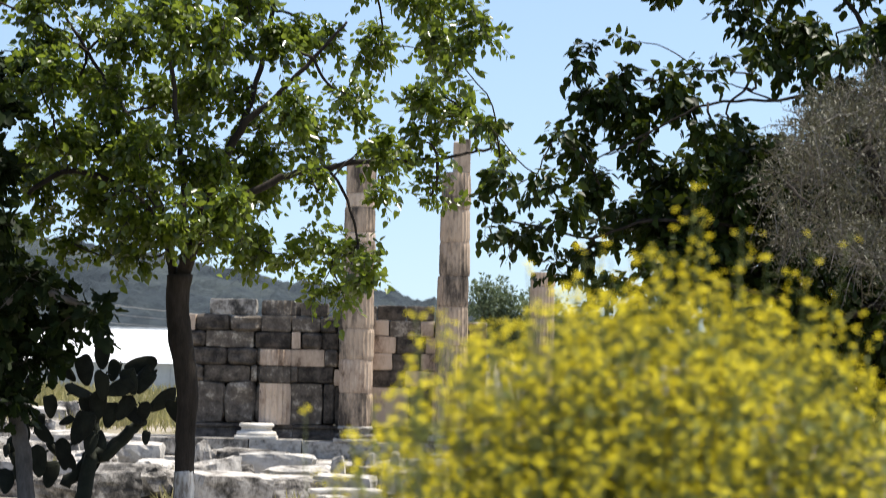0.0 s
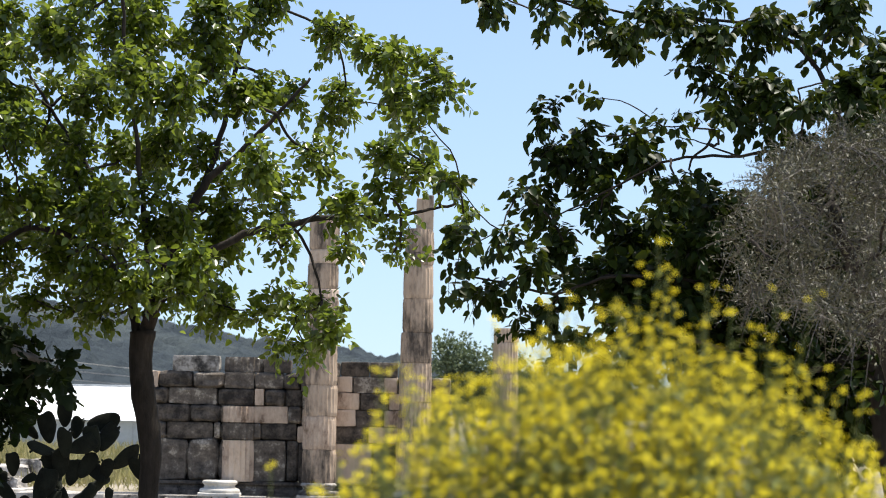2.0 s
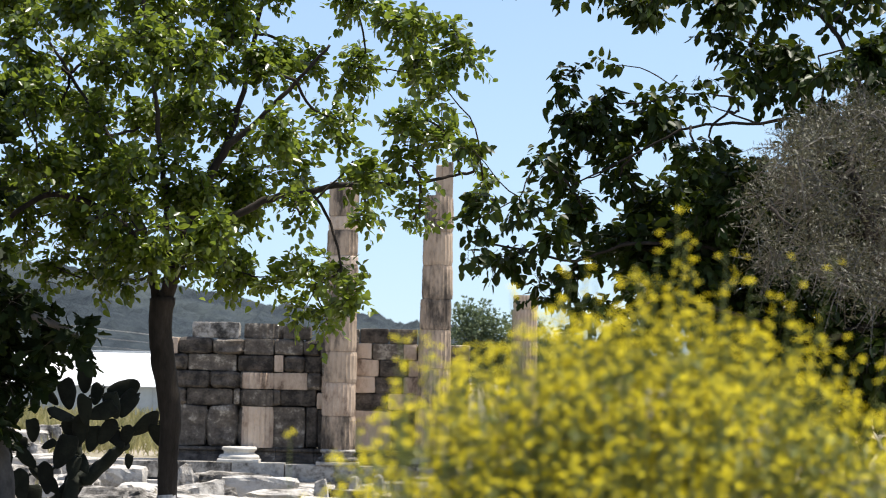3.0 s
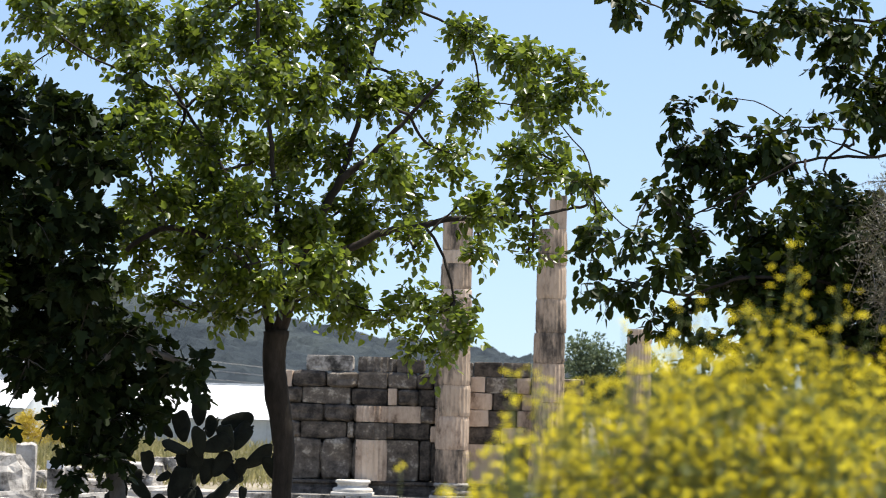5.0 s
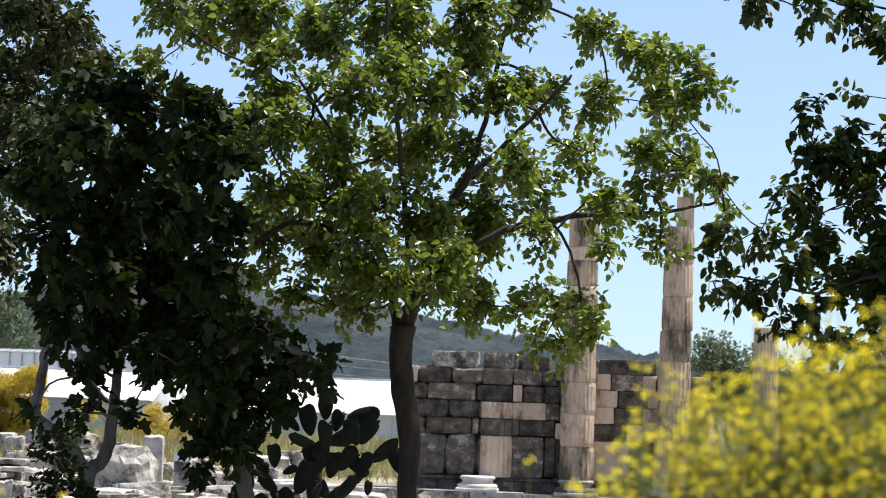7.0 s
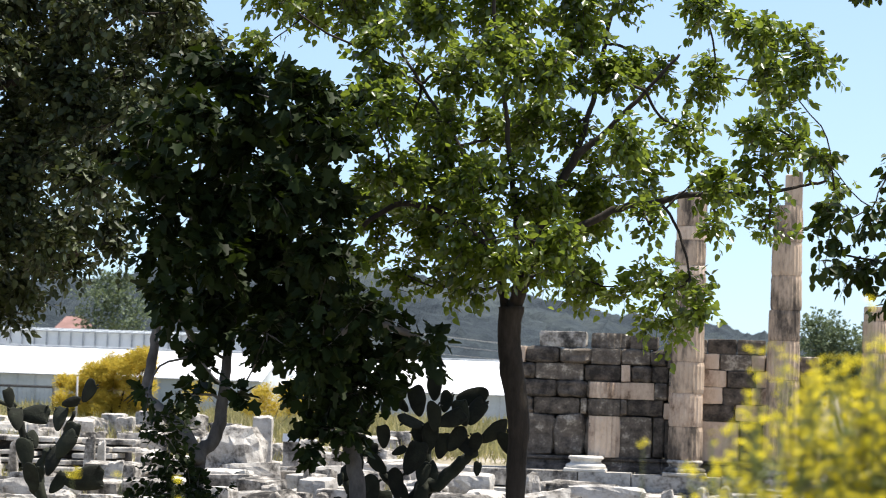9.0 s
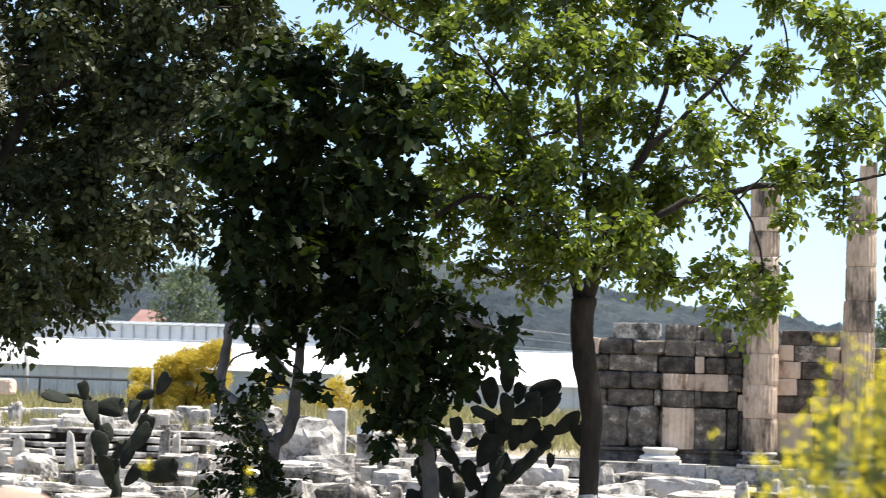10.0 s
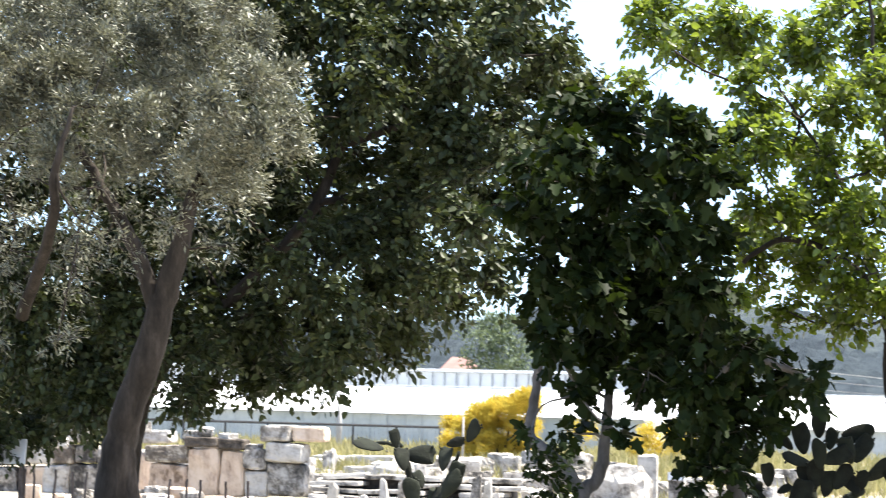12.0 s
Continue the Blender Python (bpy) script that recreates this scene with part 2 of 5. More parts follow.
def leaves_mesh(name, place, along, face, size, outline, material, fold=0.12, droop=0.15):
    """One mesh of many leaves: arrays of places, directions, facings and lengths."""
    place, along, face, size = (np.asarray(v, float) for v in (place, along, face, size))
    along /= np.linalg.norm(along, axis=1)[:, None] + 1e-9
    side = np.cross(along, face)
    side /= np.linalg.norm(side, axis=1)[:, None] + 1e-9
    face = np.cross(side, along)
    half = list(outline)
    ring = half + [(-x, y) for x, y in reversed(half[1:-1])]
    k, n = len(ring), len(place)
    v = np.zeros((n, k, 3))
    for i, (x, y) in enumerate(ring):
        lift = fold * abs(x) * 2 - droop * y * y
        v[:, i] = place + size[:, None] * (side * x + along * y + face * lift)
    h = len(half)
    one = (tuple(range(h)), (0,) + tuple(range(h - 1, k)))
    me = bpy.data.meshes.new(name)
    counts = np.tile([len(f) for f in one], n)
    loops = (np.concatenate([np.array(f) for f in one])[None, :] + np.arange(n)[:, None] * k).ravel()
    me.vertices.add(n * k)
    me.vertices.foreach_set("co", v.reshape(-1))
    me.loops.add(len(loops))
    me.loops.foreach_set("vertex_index", loops.astype(np.int32))
    me.polygons.add(len(counts))
    starts = np.concatenate([[0], np.cumsum(counts)[:-1]])
    me.polygons.foreach_set("loop_start", starts.astype(np.int32))
    me.update(calc_edges=True)
    me.validate()
    me.materials.append(material)
    return me


def foliage(clumps, per_m2, length, seed, twig=0.35, hang=0.5, each=9, knots=0.0):
    """Leaves on twigs that spread from the middle of each clump (place, radius). Returns arrays, and the twigs' lines."""
    rng = np.random.default_rng(seed)
    places, ways, faces, sizes, lines = [], [], [], [], []
    for c, r in clumps:
        n = max(2, int(per_m2 * math.pi * r * r) // each)
        d = rng.normal(size=(n, 3))
        d /= np.linalg.norm(d, axis=1)[:, None]
        start = np.array(c) + d * r * rng.uniform(0.0, 0.8, (n, 1)) * np.array((1, 1.2, 1))
        if knots:
            m = max(3, int((r / knots) ** 2))
            mid = rng.normal(size=(m, 3))
            mid *= (r * 0.85 * rng.uniform(0.3, 1.0, (m, 1)) ** 0.6) / np.linalg.norm(mid, axis=1)[:, None]
            start = np.array(c) + mid[rng.integers(0, m, n)] + d * knots * rng.uniform(0.0, 0.7, (n, 1))
        out = d * 0.8 + rng.normal(size=(n, 3)) * 0.5 + np.array((0, 0, 0.25))
        out /= np.linalg.norm(out, axis=1)[:, None]
        ln = twig * rng.uniform(0.6, 1.3, (n, 1))
        f = ((np.arange(each)[None, :] + rng.random((n, each)) * 0.6) / each)[:, :, None]
        o, q = out[:, None, :], ln[:, None, :]
        p = start[:, None, :] + o * q * f + np.array((0, 0, -0.35)) * q * f * f
        s = rng.normal(size=(n, each, 3))
        s -= o * (s * o).sum(2, keepdims=True)
        s /= np.linalg.norm(s, axis=2, keepdims=True) + 1e-9
        places.append((p + s * 0.25 * length).reshape(-1, 3))
        ways.append((o * 0.55 + s * 0.9 + np.array((0, 0, -hang))).reshape(-1, 3))
        faces.append((np.array((0, 0, 1.0)) + rng.normal(size=(n, each, 3)) * 0.7).reshape(-1, 3))
        sizes.append(length * rng.uniform(0.65, 1.2, n * each))
        sag = np.array((0, 0, -0.35))
        lines += list(zip(start, start + out * ln * 0.5 + sag * ln * 0.25, start + out * ln + sag * ln))
    return np.concatenate(places), np.concatenate(ways), np.concatenate(faces), np.concatenate(sizes), lines


def crown(tree, clumps, per_m2, length, seed, outline, material, bark, twig=0.35, hang=0.5, twig_r=0.004, label="", every=2, knots=0.0):
    p, w, f, s, lines = foliage(clumps, per_m2, length, seed, twig, hang, 9, knots)
    base = Vector(tree.matrix_basis.translation)
    tagged(put("crown", leaves_mesh("crown", p - np.array(base), w, f, s, outline, material), tree, None, label), kind="stuff")
    verts, faces = [], []
    for line in lines[::every]:
        tube(verts, faces, line, (twig_r * 1.4, twig_r, twig_r * 0.5), 3)
    tagged(put("twig_spray", mesh_of("twig_spray", [v - base for v in verts], faces, bark), tree), kind="stuff")


def reach(tree, clumps, nodes, bark, seed, r0=0.022):
    """Branches that fork on from limb to clump and from clump to clump, each a part."""
    rng = random.Random(seed)
    nodes = [Vector(n) for n in nodes]
    level = [0] * len(nodes)
    left = [Vector(c) for c, r in clumps]
    base = Vector(tree.matrix_basis.translation)
    while left:
        gap, i, k = min((((left[i] - nodes[k]).length * (1 + 0.15 * level[k])), i, k) for i in range(len(left)) for k in range(len(nodes)))
        b, a = left.pop(i), nodes[k]
        nodes.append(b)
        level.append(level[k] + 1)
        if (b - a).length < 0.1:
            continue
        r = r0 * 0.72 ** level[k]
        m = a.lerp(b, 0.5) + Vector([rng.uniform(-0.14, 0.14) for _ in range(3)]) * (b - a).length
        verts, faces = [], []
        tube(verts, faces, *smooth_line((a, m, b), (r, r * 0.8, r * 0.6), 4, 0.008, seed + len(left)), 5)
        put("branch", mesh_of("branch", [v - base for v in verts], faces, bark, True), tree)


def clumps_at(rows, d, spread, seed, scale=1.0):
    """Clumps from rows of (bearing, height, radius), all in thousandths of d; spread is how far they lie before or behind d."""
    rng = random.Random(seed)
    out = []
    for a, b, r in rows:
        dd = d + rng.uniform(-spread, spread)
        out.append((spot(a, b, dd), r * d / 1000 * scale))
    return out


def bands(rows, d, spread, step, seed):
    """Clumps that fill a crown given as bands (left bearing, its height, right bearing, its height), step apart."""
    rng = random.Random(seed)
    out = []
    for a0, b0, a1, b1 in rows:
        n = max(1, round((a1 - a0) / step))
        for i in range(n):
            f = (i + 0.5 + rng.uniform(-0.35, 0.35)) / n
            dd = d + rng.uniform(-spread, spread)
            out.append((spot(a0 + (a1 - a0) * f, b0 + (b1 - b0) * f + rng.uniform(-0.3, 0.3) * step, dd), step * 0.62 * d / 1000 * rng.uniform(0.75, 1.2)))
    return out


def rough_block(w, h, d, seed, material, worn=0.12, cuts=3, name="block", broken=0.0):
    """A worn ashlar block, its middle at the origin: rounded arrises and an uneven face."""
    bm = bmesh.new()
    bmesh.ops.create_cube(bm, size=2.0)
    bmesh.ops.subdivide_edges(bm, edges=bm.edges[:], cuts=cuts, use_grid_fill=True)
    off = Vector((seed * 3.7, seed * 1.3, seed * 2.1))
    small = min(w, h, d)
    for v in bm.verts:
        c = v.co
        edge = sorted(abs(k) for k in c)
        if edge[1] > 0.99:
            c *= 1 - worn * (0.6 if edge[0] < 0.99 else 0.9)
        n = noise.noise_vector(c * 1.3 + off)
        q = Vector((c.x * w / 2, c.y * d / 2, c.z * h / 2))
        q += n * small * worn * 0.55
        if broken:
            q += noise.noise_vector(c * 3.3 + off) * small * broken * 0.16
            q.x += broken * 0.3 * math.sin(seed * 2.7) * (c.z + 1) * w / 4
            q.z += broken * 0.22 * (math.sin(seed * 1.9) * c.x + noise.noise(c * 0.9 + off) * 1.4) * (c.z + 1) * h / 4
        v.co = q
    return bm_mesh(name, bm, material)


# ---- ground ----
def ease(x, a, b):
    t = min(1.0, max(0.0, (x - a) / (b - a)))
    return t * t * (3 - 2 * t)


def ground_z(x, y):
    floor = -1.35 + 0.25 * ease(-x, 12, 24)
    z = floor * ease(y, 24.3, 37)
    z += (-0.65 - floor) * ease(y, 67, 92)
    z += 0.32 * math.exp(-((x + 14) / 4.0) ** 2 - ((y - 29) / 5.0) ** 2)
    z += 0.12 * noise.noise(Vector((x * 0.3, y * 0.3, 0))) * ease(y, 4, 12) * (1 - ease(y, 110, 140))
    return z


def build_ground():
    ys = np.concatenate([np.linspace(-60, 10, 12), np.linspace(12, 120, 150), np.geomspace(124, 4500, 30)])
    xs = np.concatenate([-np.geomspace(4500, 62, 26), np.linspace(-60, 40, 130), np.geomspace(42, 4500, 28)])
    verts = [(x, y, ground_z(x, y)) for y in ys for x in xs]
    n = len(xs)
    faces = [(j * n + i, j * n + i + 1, (j + 1) * n + i + 1, (j + 1) * n + i) for j in range(len(ys) - 1) for i in range(n - 1)]
    ob = new("ground", mesh_of("ground", verts, faces, SOIL, True))
    tagged(ob, "dusty soil with dry grass sinking to the excavated floor", "ground", kind="structure")


build_ground()


# ---- hills ----
def hill(name, d, rows, depth, seed, label):
    """A wooded ridge: its skyline as (bearing, height), rising from the plain behind."""
    verts, faces, nx, ny = [], [], 460, 50
    a0, a1 = rows[0][0], rows[-1][0]
    for j in range(ny):
        f = j / (ny - 1)
        for i in range(nx):
            a = a0 + (a1 - a0) * i / (nx - 1)
            k = max(q for q in range(len(rows) - 1) if rows[q][0] <= a + 1e-6)
            t = (a - rows[k][0]) / (rows[k + 1][0] - rows[k][0])
            t = t * t * (3 - 2 * t)
            top = rows[k][1] + (rows[k + 1][1] - rows[k][1]) * t
            y = d + depth * (f - 1)
            x = a * d / 1000
            h = (EYE + top * d / 1000 + 2) * math.sin(f * math.pi / 2) - 2
            n = noise.noise(Vector((x * 0.035, y * 0.03, seed))) * 3.0 + noise.noise(Vector((x * 0.15, y * 0.12, seed))) * 2.4 + abs(noise.noise(Vector((x * 0.4, y * 0.3, seed)))) * 3.0
            verts.append((x, y, h + n * min(1.0, f * 4)))
    for j in range(ny - 1):
        for i in range(nx - 1):
            q = j * nx + i
            faces.append((q, q + 1, q + nx + 1, q + nx))
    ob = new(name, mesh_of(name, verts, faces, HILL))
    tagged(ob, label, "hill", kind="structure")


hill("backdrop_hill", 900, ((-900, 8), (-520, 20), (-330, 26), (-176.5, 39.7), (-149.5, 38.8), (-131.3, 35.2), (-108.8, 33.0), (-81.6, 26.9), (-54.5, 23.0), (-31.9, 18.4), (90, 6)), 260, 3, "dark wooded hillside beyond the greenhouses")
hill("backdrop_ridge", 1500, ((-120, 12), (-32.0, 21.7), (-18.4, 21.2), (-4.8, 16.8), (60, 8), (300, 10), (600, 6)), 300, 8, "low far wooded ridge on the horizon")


# ---- greenhouses ----
def greenhouse(label, a0, a1, d, eave, ridge, span, ribs, ribbed, cover=None):
    cover = cover or PLASTIC
    """A long plastic-covered house across the view: front side sheet, two roof slopes, end walls and ribs."""
    x0, x1 = a0 * d / 1000, a1 * d / 1000
    g = ground_z(x0, d) - 0.05
    base = Vector(((x0 + x1) / 2, d, g))
    gh = thing("greenhouse", base, label, "greenhouse", "greenhouses")
    w, e, r = (x1 - x0) / 2, EYE + eave * d / 1000 - g, EYE + ridge * d / 1000 - g

    def slab(name, pts, material, thick=0.03):
        n = (Vector(pts[1]) - Vector(pts[0])).cross(Vector(pts[2]) - Vector(pts[0])).normalized() * thick
        vs = [Vector(p) for p in pts] + [Vector(p) - n for p in pts]
        k = len(pts)
        fs = [tuple(range(k)), tuple(range(2 * k - 1, k - 1, -1))] + [(i, i + k, (i + 1) % k + k, (i + 1) % k) for i in range(k)]
        return put(name, mesh_of(name, vs, fs, material), gh)

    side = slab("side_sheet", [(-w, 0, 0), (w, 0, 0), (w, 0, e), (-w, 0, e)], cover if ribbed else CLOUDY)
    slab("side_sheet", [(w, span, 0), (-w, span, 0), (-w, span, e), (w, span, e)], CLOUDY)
    roof = slab("roof_sheet", [(-w - 0.1, -0.15, e), (w + 0.1, -0.15, e), (w + 0.1, span / 2, r), (-w - 0.1, span / 2, r)], cover)
    slab("roof_sheet", [(w + 0.1, span + 0.15, e), (-w - 0.1, span + 0.15, e), (-w - 0.1, span / 2, r), (w + 0.1, span / 2, r)], PLASTIC)
    for s in (-1, 1):
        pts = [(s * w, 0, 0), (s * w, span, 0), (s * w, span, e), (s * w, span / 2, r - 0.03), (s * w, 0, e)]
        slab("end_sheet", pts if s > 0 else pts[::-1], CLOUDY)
    v, f = [], []
    tube(v, f, [(-w, -0.2, e), (w, -0.2, e)], (0.035, 0.035), 6)
    put("gutter", mesh_of("gutter", v, f, RIB), side)
    v, f = [], []
    tube(v, f, [(-w, span / 2, r + 0.04), (w, span / 2, r + 0.04)], (0.05, 0.05), 6)
    put("ridge_bar", mesh_of("ridge_bar", v, f, RIB), roof)
    v, f = [], []
    tube(v, f, [(0, -0.12, 0), (0, -0.12, e + 0.03), (0, span / 2, r + 0.05)] if ribbed else [(0, -0.06, 0), (0, -0.06, e - 0.02)], (0.05, 0.05, 0.05)[:3] if ribbed else (0.014, 0.014), 5)
    me = mesh_of("rib", v, f, RIB)
    for i in range(ribs):
        put("rib", me, roof if ribbed else side, Matrix.Translation((-w + 2 * w * (i + 0.5) / ribs, 0, 0)))
    return gh


greenhouse("long greenhouse with a bright white plastic roof", -460, -205, 118, -5.8, 5.6, 9, 34, False)
greenhouse("greenhouse with a ribbed translucent roof behind another", -440, -205, 134, 12.0, 13.0, 10, 46, True, MILKY)
greenhouse("white plastic greenhouse beside the temple ruin", -205, -60, 124, -8.0, 5.8, 14, 20, False)

# ---- temple ----
TD = 65.0                      # distance of the cella wall's face


def wall_block(parent, x0, x1, z0, z1, depth, seed, material, proud=0.0, worn=0.07, name="block"):
    me = rough_block(x1 - x0 - 0.004, z1 - z0 - 0.004, depth, seed, material, worn, 5)
    turn = Euler((0.02 * math.sin(seed * 2.3), 0.012 * math.sin(seed * 1.7), 0.02 * math.sin(seed * 3.1))).to_matrix().to_4x4()
    return put(name, me, parent, Matrix.Translation(((x0 + x1) / 2, depth / 2 - proud, (z0 + z1) / 2)) @ turn)


def fluted(name, r0, r1, h, material, seed, flutes=22, half=False, chip=0.05, rings=8, cut=0.024):
    """A fluted drum standing on the origin; half: an engaged half column."""
    per, verts, faces = 4, [], []
    n = flutes * per
    for j in range(rings + 1):
        t = j / rings
        r = r0 + (r1 - r0) * t
        for i in range(n):
            a = 2 * math.pi * i / n
            k = (i % per) / per
            dip = cut * math.sin(math.pi * k) if k else 0.0
            p = Vector((math.cos(a), math.sin(a), 0)) * r * (1 - dip)
            p.z = h * t
            q = noise.noise(p * 2.2 + Vector((seed * 5, 0, seed)))
            p *= 1 - chip * max(0.0, q) * (2.2 if j in (0, rings) else 1.0) if j not in (0, rings) else 1 - chip * (0.6 + max(0.0, q) * 2)
            p.z = h * t
            if half and p.y > 0:
                p.y = 0
            verts.append(p)
    for j in range(rings):
        for i in range(n):
            a, b = j * n + i, j * n + (i + 1) % n
            faces.append((a, b, b + n, a + n))
    faces.append(tuple(range(n - 1, -1, -1)))
    faces.append(tuple(rings * n + i for i in range(n)))
    return mesh_of(name, verts, faces, material)


def lathe(name, profile, material, sides=32, seed=0.0, rough=0.0):
    verts, faces = [], []
    for r, z in profile:
        for k in range(sides):
            a = 2 * math.pi * k / sides
            p = Vector((r * math.cos(a), r * math.sin(a), z))
            verts.append(p * (1 + rough * noise.noise(p * 4 + Vector((seed, 0, 0)))))
    for j in range(len(profile) - 1):
        for k in range(sides):
            a, b = j * sides + k, j * sides + (k + 1) % sides
            faces.append((a, b, b + sides, a + sides))
    faces.append(tuple(range(sides - 1, -1, -1)))
    faces.append(tuple((len(profile) - 1) * sides + k for k in range(sides)))
    return mesh_of(name, verts, faces, material, True)


def tx(a, d=TD):
    return a * d / 1000


def tz(b, d=TD):
    return EYE + b * d / 1000


def column_base(parent, at, s=1.0, material=None):
    prof = [(0.40, 0.42), (0.46, 0.42), (0.50, 0.38), (0.50, 0.34), (0.45, 0.31), (0.43, 0.26), (0.46, 0.21), (0.54, 0.19), (0.58, 0.14), (0.57, 0.08), (0.54, 0.06)]
    put("moulding", lathe("moulding", [(r * s, z * s) for r, z in reversed(prof)], material or MARBLE, 36, 2.0, 0.012), parent, Matrix.Translation(at), "" if material else "bright moulded base rings")
    put("plinth", rough_block(1.2 * s, 0.1 * s, 1.2 * s, 4, material or MARBLE, 0.05), parent, Matrix.Translation(Vector(at) + Vector((0, 0, 0.03 * s))))


def drums(parent, x, y, z, heights, r0, r1, seed, lean=0.0, mats=None):
    total, done = sum(heights), 0.0
    for i, h in enumerate(heights):
        f0, f1 = done / total, (done + h) / total
        a, b = r0 + (r1 - r0) * f0, r0 + (r1 - r0) * f1
        m = (mats or {}).get(i, SHAFT_STONE)
        me = fluted("drum", a, b, h - 0.008, m, seed + i, cut=0.045, chip=0.06)
        shift = 0.012 * math.sin(seed * 3 + i * 2.1)
        put("drum", me, parent, Matrix.Translation((x + shift + lean * done, y + 0.5 * shift, z + done)) @ Euler((0, lean, i * 0.7)).to_matrix().to_4x4())
        done += h


def drum_heights(joints, d=64.3):
    return [(b1 - b0) * d / 1000 for b0, b1 in zip(joints, joints[1:])]


def build_temple():
    wall = thing("wall_cella", (0, TD, 0), "ruined temple wall of blackened limestone blocks with clean repairs", "wall", kind="structure")
    # courses: height limits as thousandths, then the joints, with the finish of each block
    D, P, S = DARK_STONE, PEACH_STONE, SHAFT_STONE
    z = [tz(b) for b in (12.2, 5.8, -0.9, -7.7, -14.3, -30.9)]
    courses = (
        (0, (-103.6, -97.7, -84.0, -71.5, -59.5, -47.8, -41.0), (P, D, D, D, D, D)),
        (1, (-103.6, -93.7, -74.0, -59.2, -55.6, -47.0, -40.5), (D, D, D, P, D, D)),
        (2, (-103.6, -100.5, -84.6, -72.7, -59.6, -46.0, -40.3), (P, D, D, D, P, D)),
        (3, (-103.6, -94.0, -75.2, -72.7, -59.6, -56.5, -42.2), (D, D, D, D, D, D)),
        (4, (-103.6, -85.4, -73.0, -60.5, -46.2, -41.5), (D, D, D, D, D)),
    )
    seed = 1
    for c, joints, finish in courses:
        for i in range(len(joints) - 1):
            wall_block(wall, tx(joints[i]), tx(joints[i + 1]), z[c + 1], z[c], 0.75 + 0.03 * ((seed * 7) % 4), seed, finish[i], 0.03 * ((seed * 5) % 4), 0.07 + 0.045 * (seed % 4) if finish[i] is D else 0.04)
            seed += 1
    # stretch behind the columns, lower and paler
    lower = (
        (0, (-41.0, -33.0, -26.6, -20.5, -8.0, -2.5, 8.0, 18.5), (D, D, P, D, P, D, D)),
        (1, (-40.5, -31.0, -17.5, -6.0, 6.0, 18.5), (D, P, D, P, D)),
        (2, (-40.3, -30.0, -19.0, -8.0, 4.0, 18.5), (P, P, D, P, D)),
        (3, (-42.2, -27.0, -14.0, 0.0, 18.5), (P, D, P, D)),
        (4, (-41.5, -28.0, -12.0, 3.0, 18.5), (D, P, D, D)),
    )
    for c, joints, finish in lower:
        for i in range(len(joints) - 1):
            wall_block(wall, tx(joints[i]), tx(joints[i + 1]), z[c + 1] - 0.05, z[c] - 0.05, 0.72, seed, finish[i], 0.02 * ((seed * 5) % 4), 0.06)
            seed += 1
    put("core", rough_block(tx(-42) - tx(-103), z[0] - z[5] - 0.06, 0.4, 7, D, 0.01), wall, Matrix.Translation(((tx(-42) + tx(-103)) / 2, 0.5, (z[0] + z[5]) / 2 - 0.03)))
    put("core", rough_block(tx(18) - tx(-42), z[0] - z[5] - 0.15, 0.4, 8, D, 0.01), wall, Matrix.Translation(((tx(-42) + tx(18)) / 2, 0.5, (z[0] + z[5]) / 2 - 0.07)))
    # loose top course
    for a0, a1, b0, b1, m in ((-92.4, -73.4, 12.3, 18.6, STONE), (-56.0, -45.0, 12.3, 17.6, D), (-41.0, -25.6, 11.4, 17.0, D), (-25.4, -14.0, 11.4, 17.4, D), (-13.8, -2.6, 11.4, 17.3, D)):
        wall_block(wall, tx(a0), tx(a1), tz(b0), tz(b1), 0.7, seed, m, 0.0, 0.06)
        seed += 1
    # reclining fluted drum on the wall
    put("fluted_block", fluted("fluted_block", 0.42, 0.41, 0.40, D, 3, 18, cut=0.11), wall, Matrix.Translation((tx(-64.0), 0.4, tz(12.3))) @ Matrix.Diagonal((1.24, 0.8, 0.98, 1)))
    # engaged half column: clean lower drum, blackened middle, clean upper drum
    for b0, b1, m, s in ((-30.9, -14.4, P, 1), (-14.3, -7.7, D, 2), (-7.6, -1.0, P, 3)):
        put("half_drum", fluted("half_drum", 0.42, 0.415, tz(b1) - tz(b0) - 0.02, m, s, 18, cut=0.11), wall, Matrix.Translation((tx(-65.4), 0.0, tz(b0))) @ Matrix.Diagonal((1, 0.75, 1, 1)))
    # base moulding under the wall
    ln = (18.5 + 103.6) * TD / 1000
    n = 8
    for i in range(n):
        x0 = tx(-103.6) + ln * i / n
        verts, faces = [], []
        prof = ((0.75, tz(-30.95)), (-0.06, tz(-30.95)), (-0.12, tz(-31.4)), (-0.12, tz(-32.1)), (-0.05, tz(-32.7)), (-0.08, tz(-33.8)), (-0.22, tz(-34.8)), (-0.26, tz(-36.4)), (0.75, tz(-36.4)))
        for x in (x0 + 0.006, x0 + ln / n - 0.006):
            verts += [(x, y, zz) for y, zz in prof]
        k = len(prof)
        faces = [(q, (q + 1) % k, (q + 1) % k + k, q + k) for q in range(k)] + [tuple(range(k - 1, -1, -1)), tuple(range(k, 2 * k))]
        put("moulding", mesh_of("moulding", verts, faces, D), wall, None, "dark concave base moulding")
    # stepped platform
    steps = thing("platform_temple", (0, TD, 0), "stepped limestone platform of the temple, worn and stained", "platform", kind="structure")
    rng = random.Random(5)
    for b0, b1, y0, y1, m in ((-43.0, -36.6, -1.25, 0.7, STONE), (-49.5, -43.2, -1.75, 0.7, STONE), (-58.0, -49.7, -2.3, 0.7, DARK_STONE)):
        x = tx(-150)
        while x < tx(60):
            w = rng.uniform(1.3, 2.8)
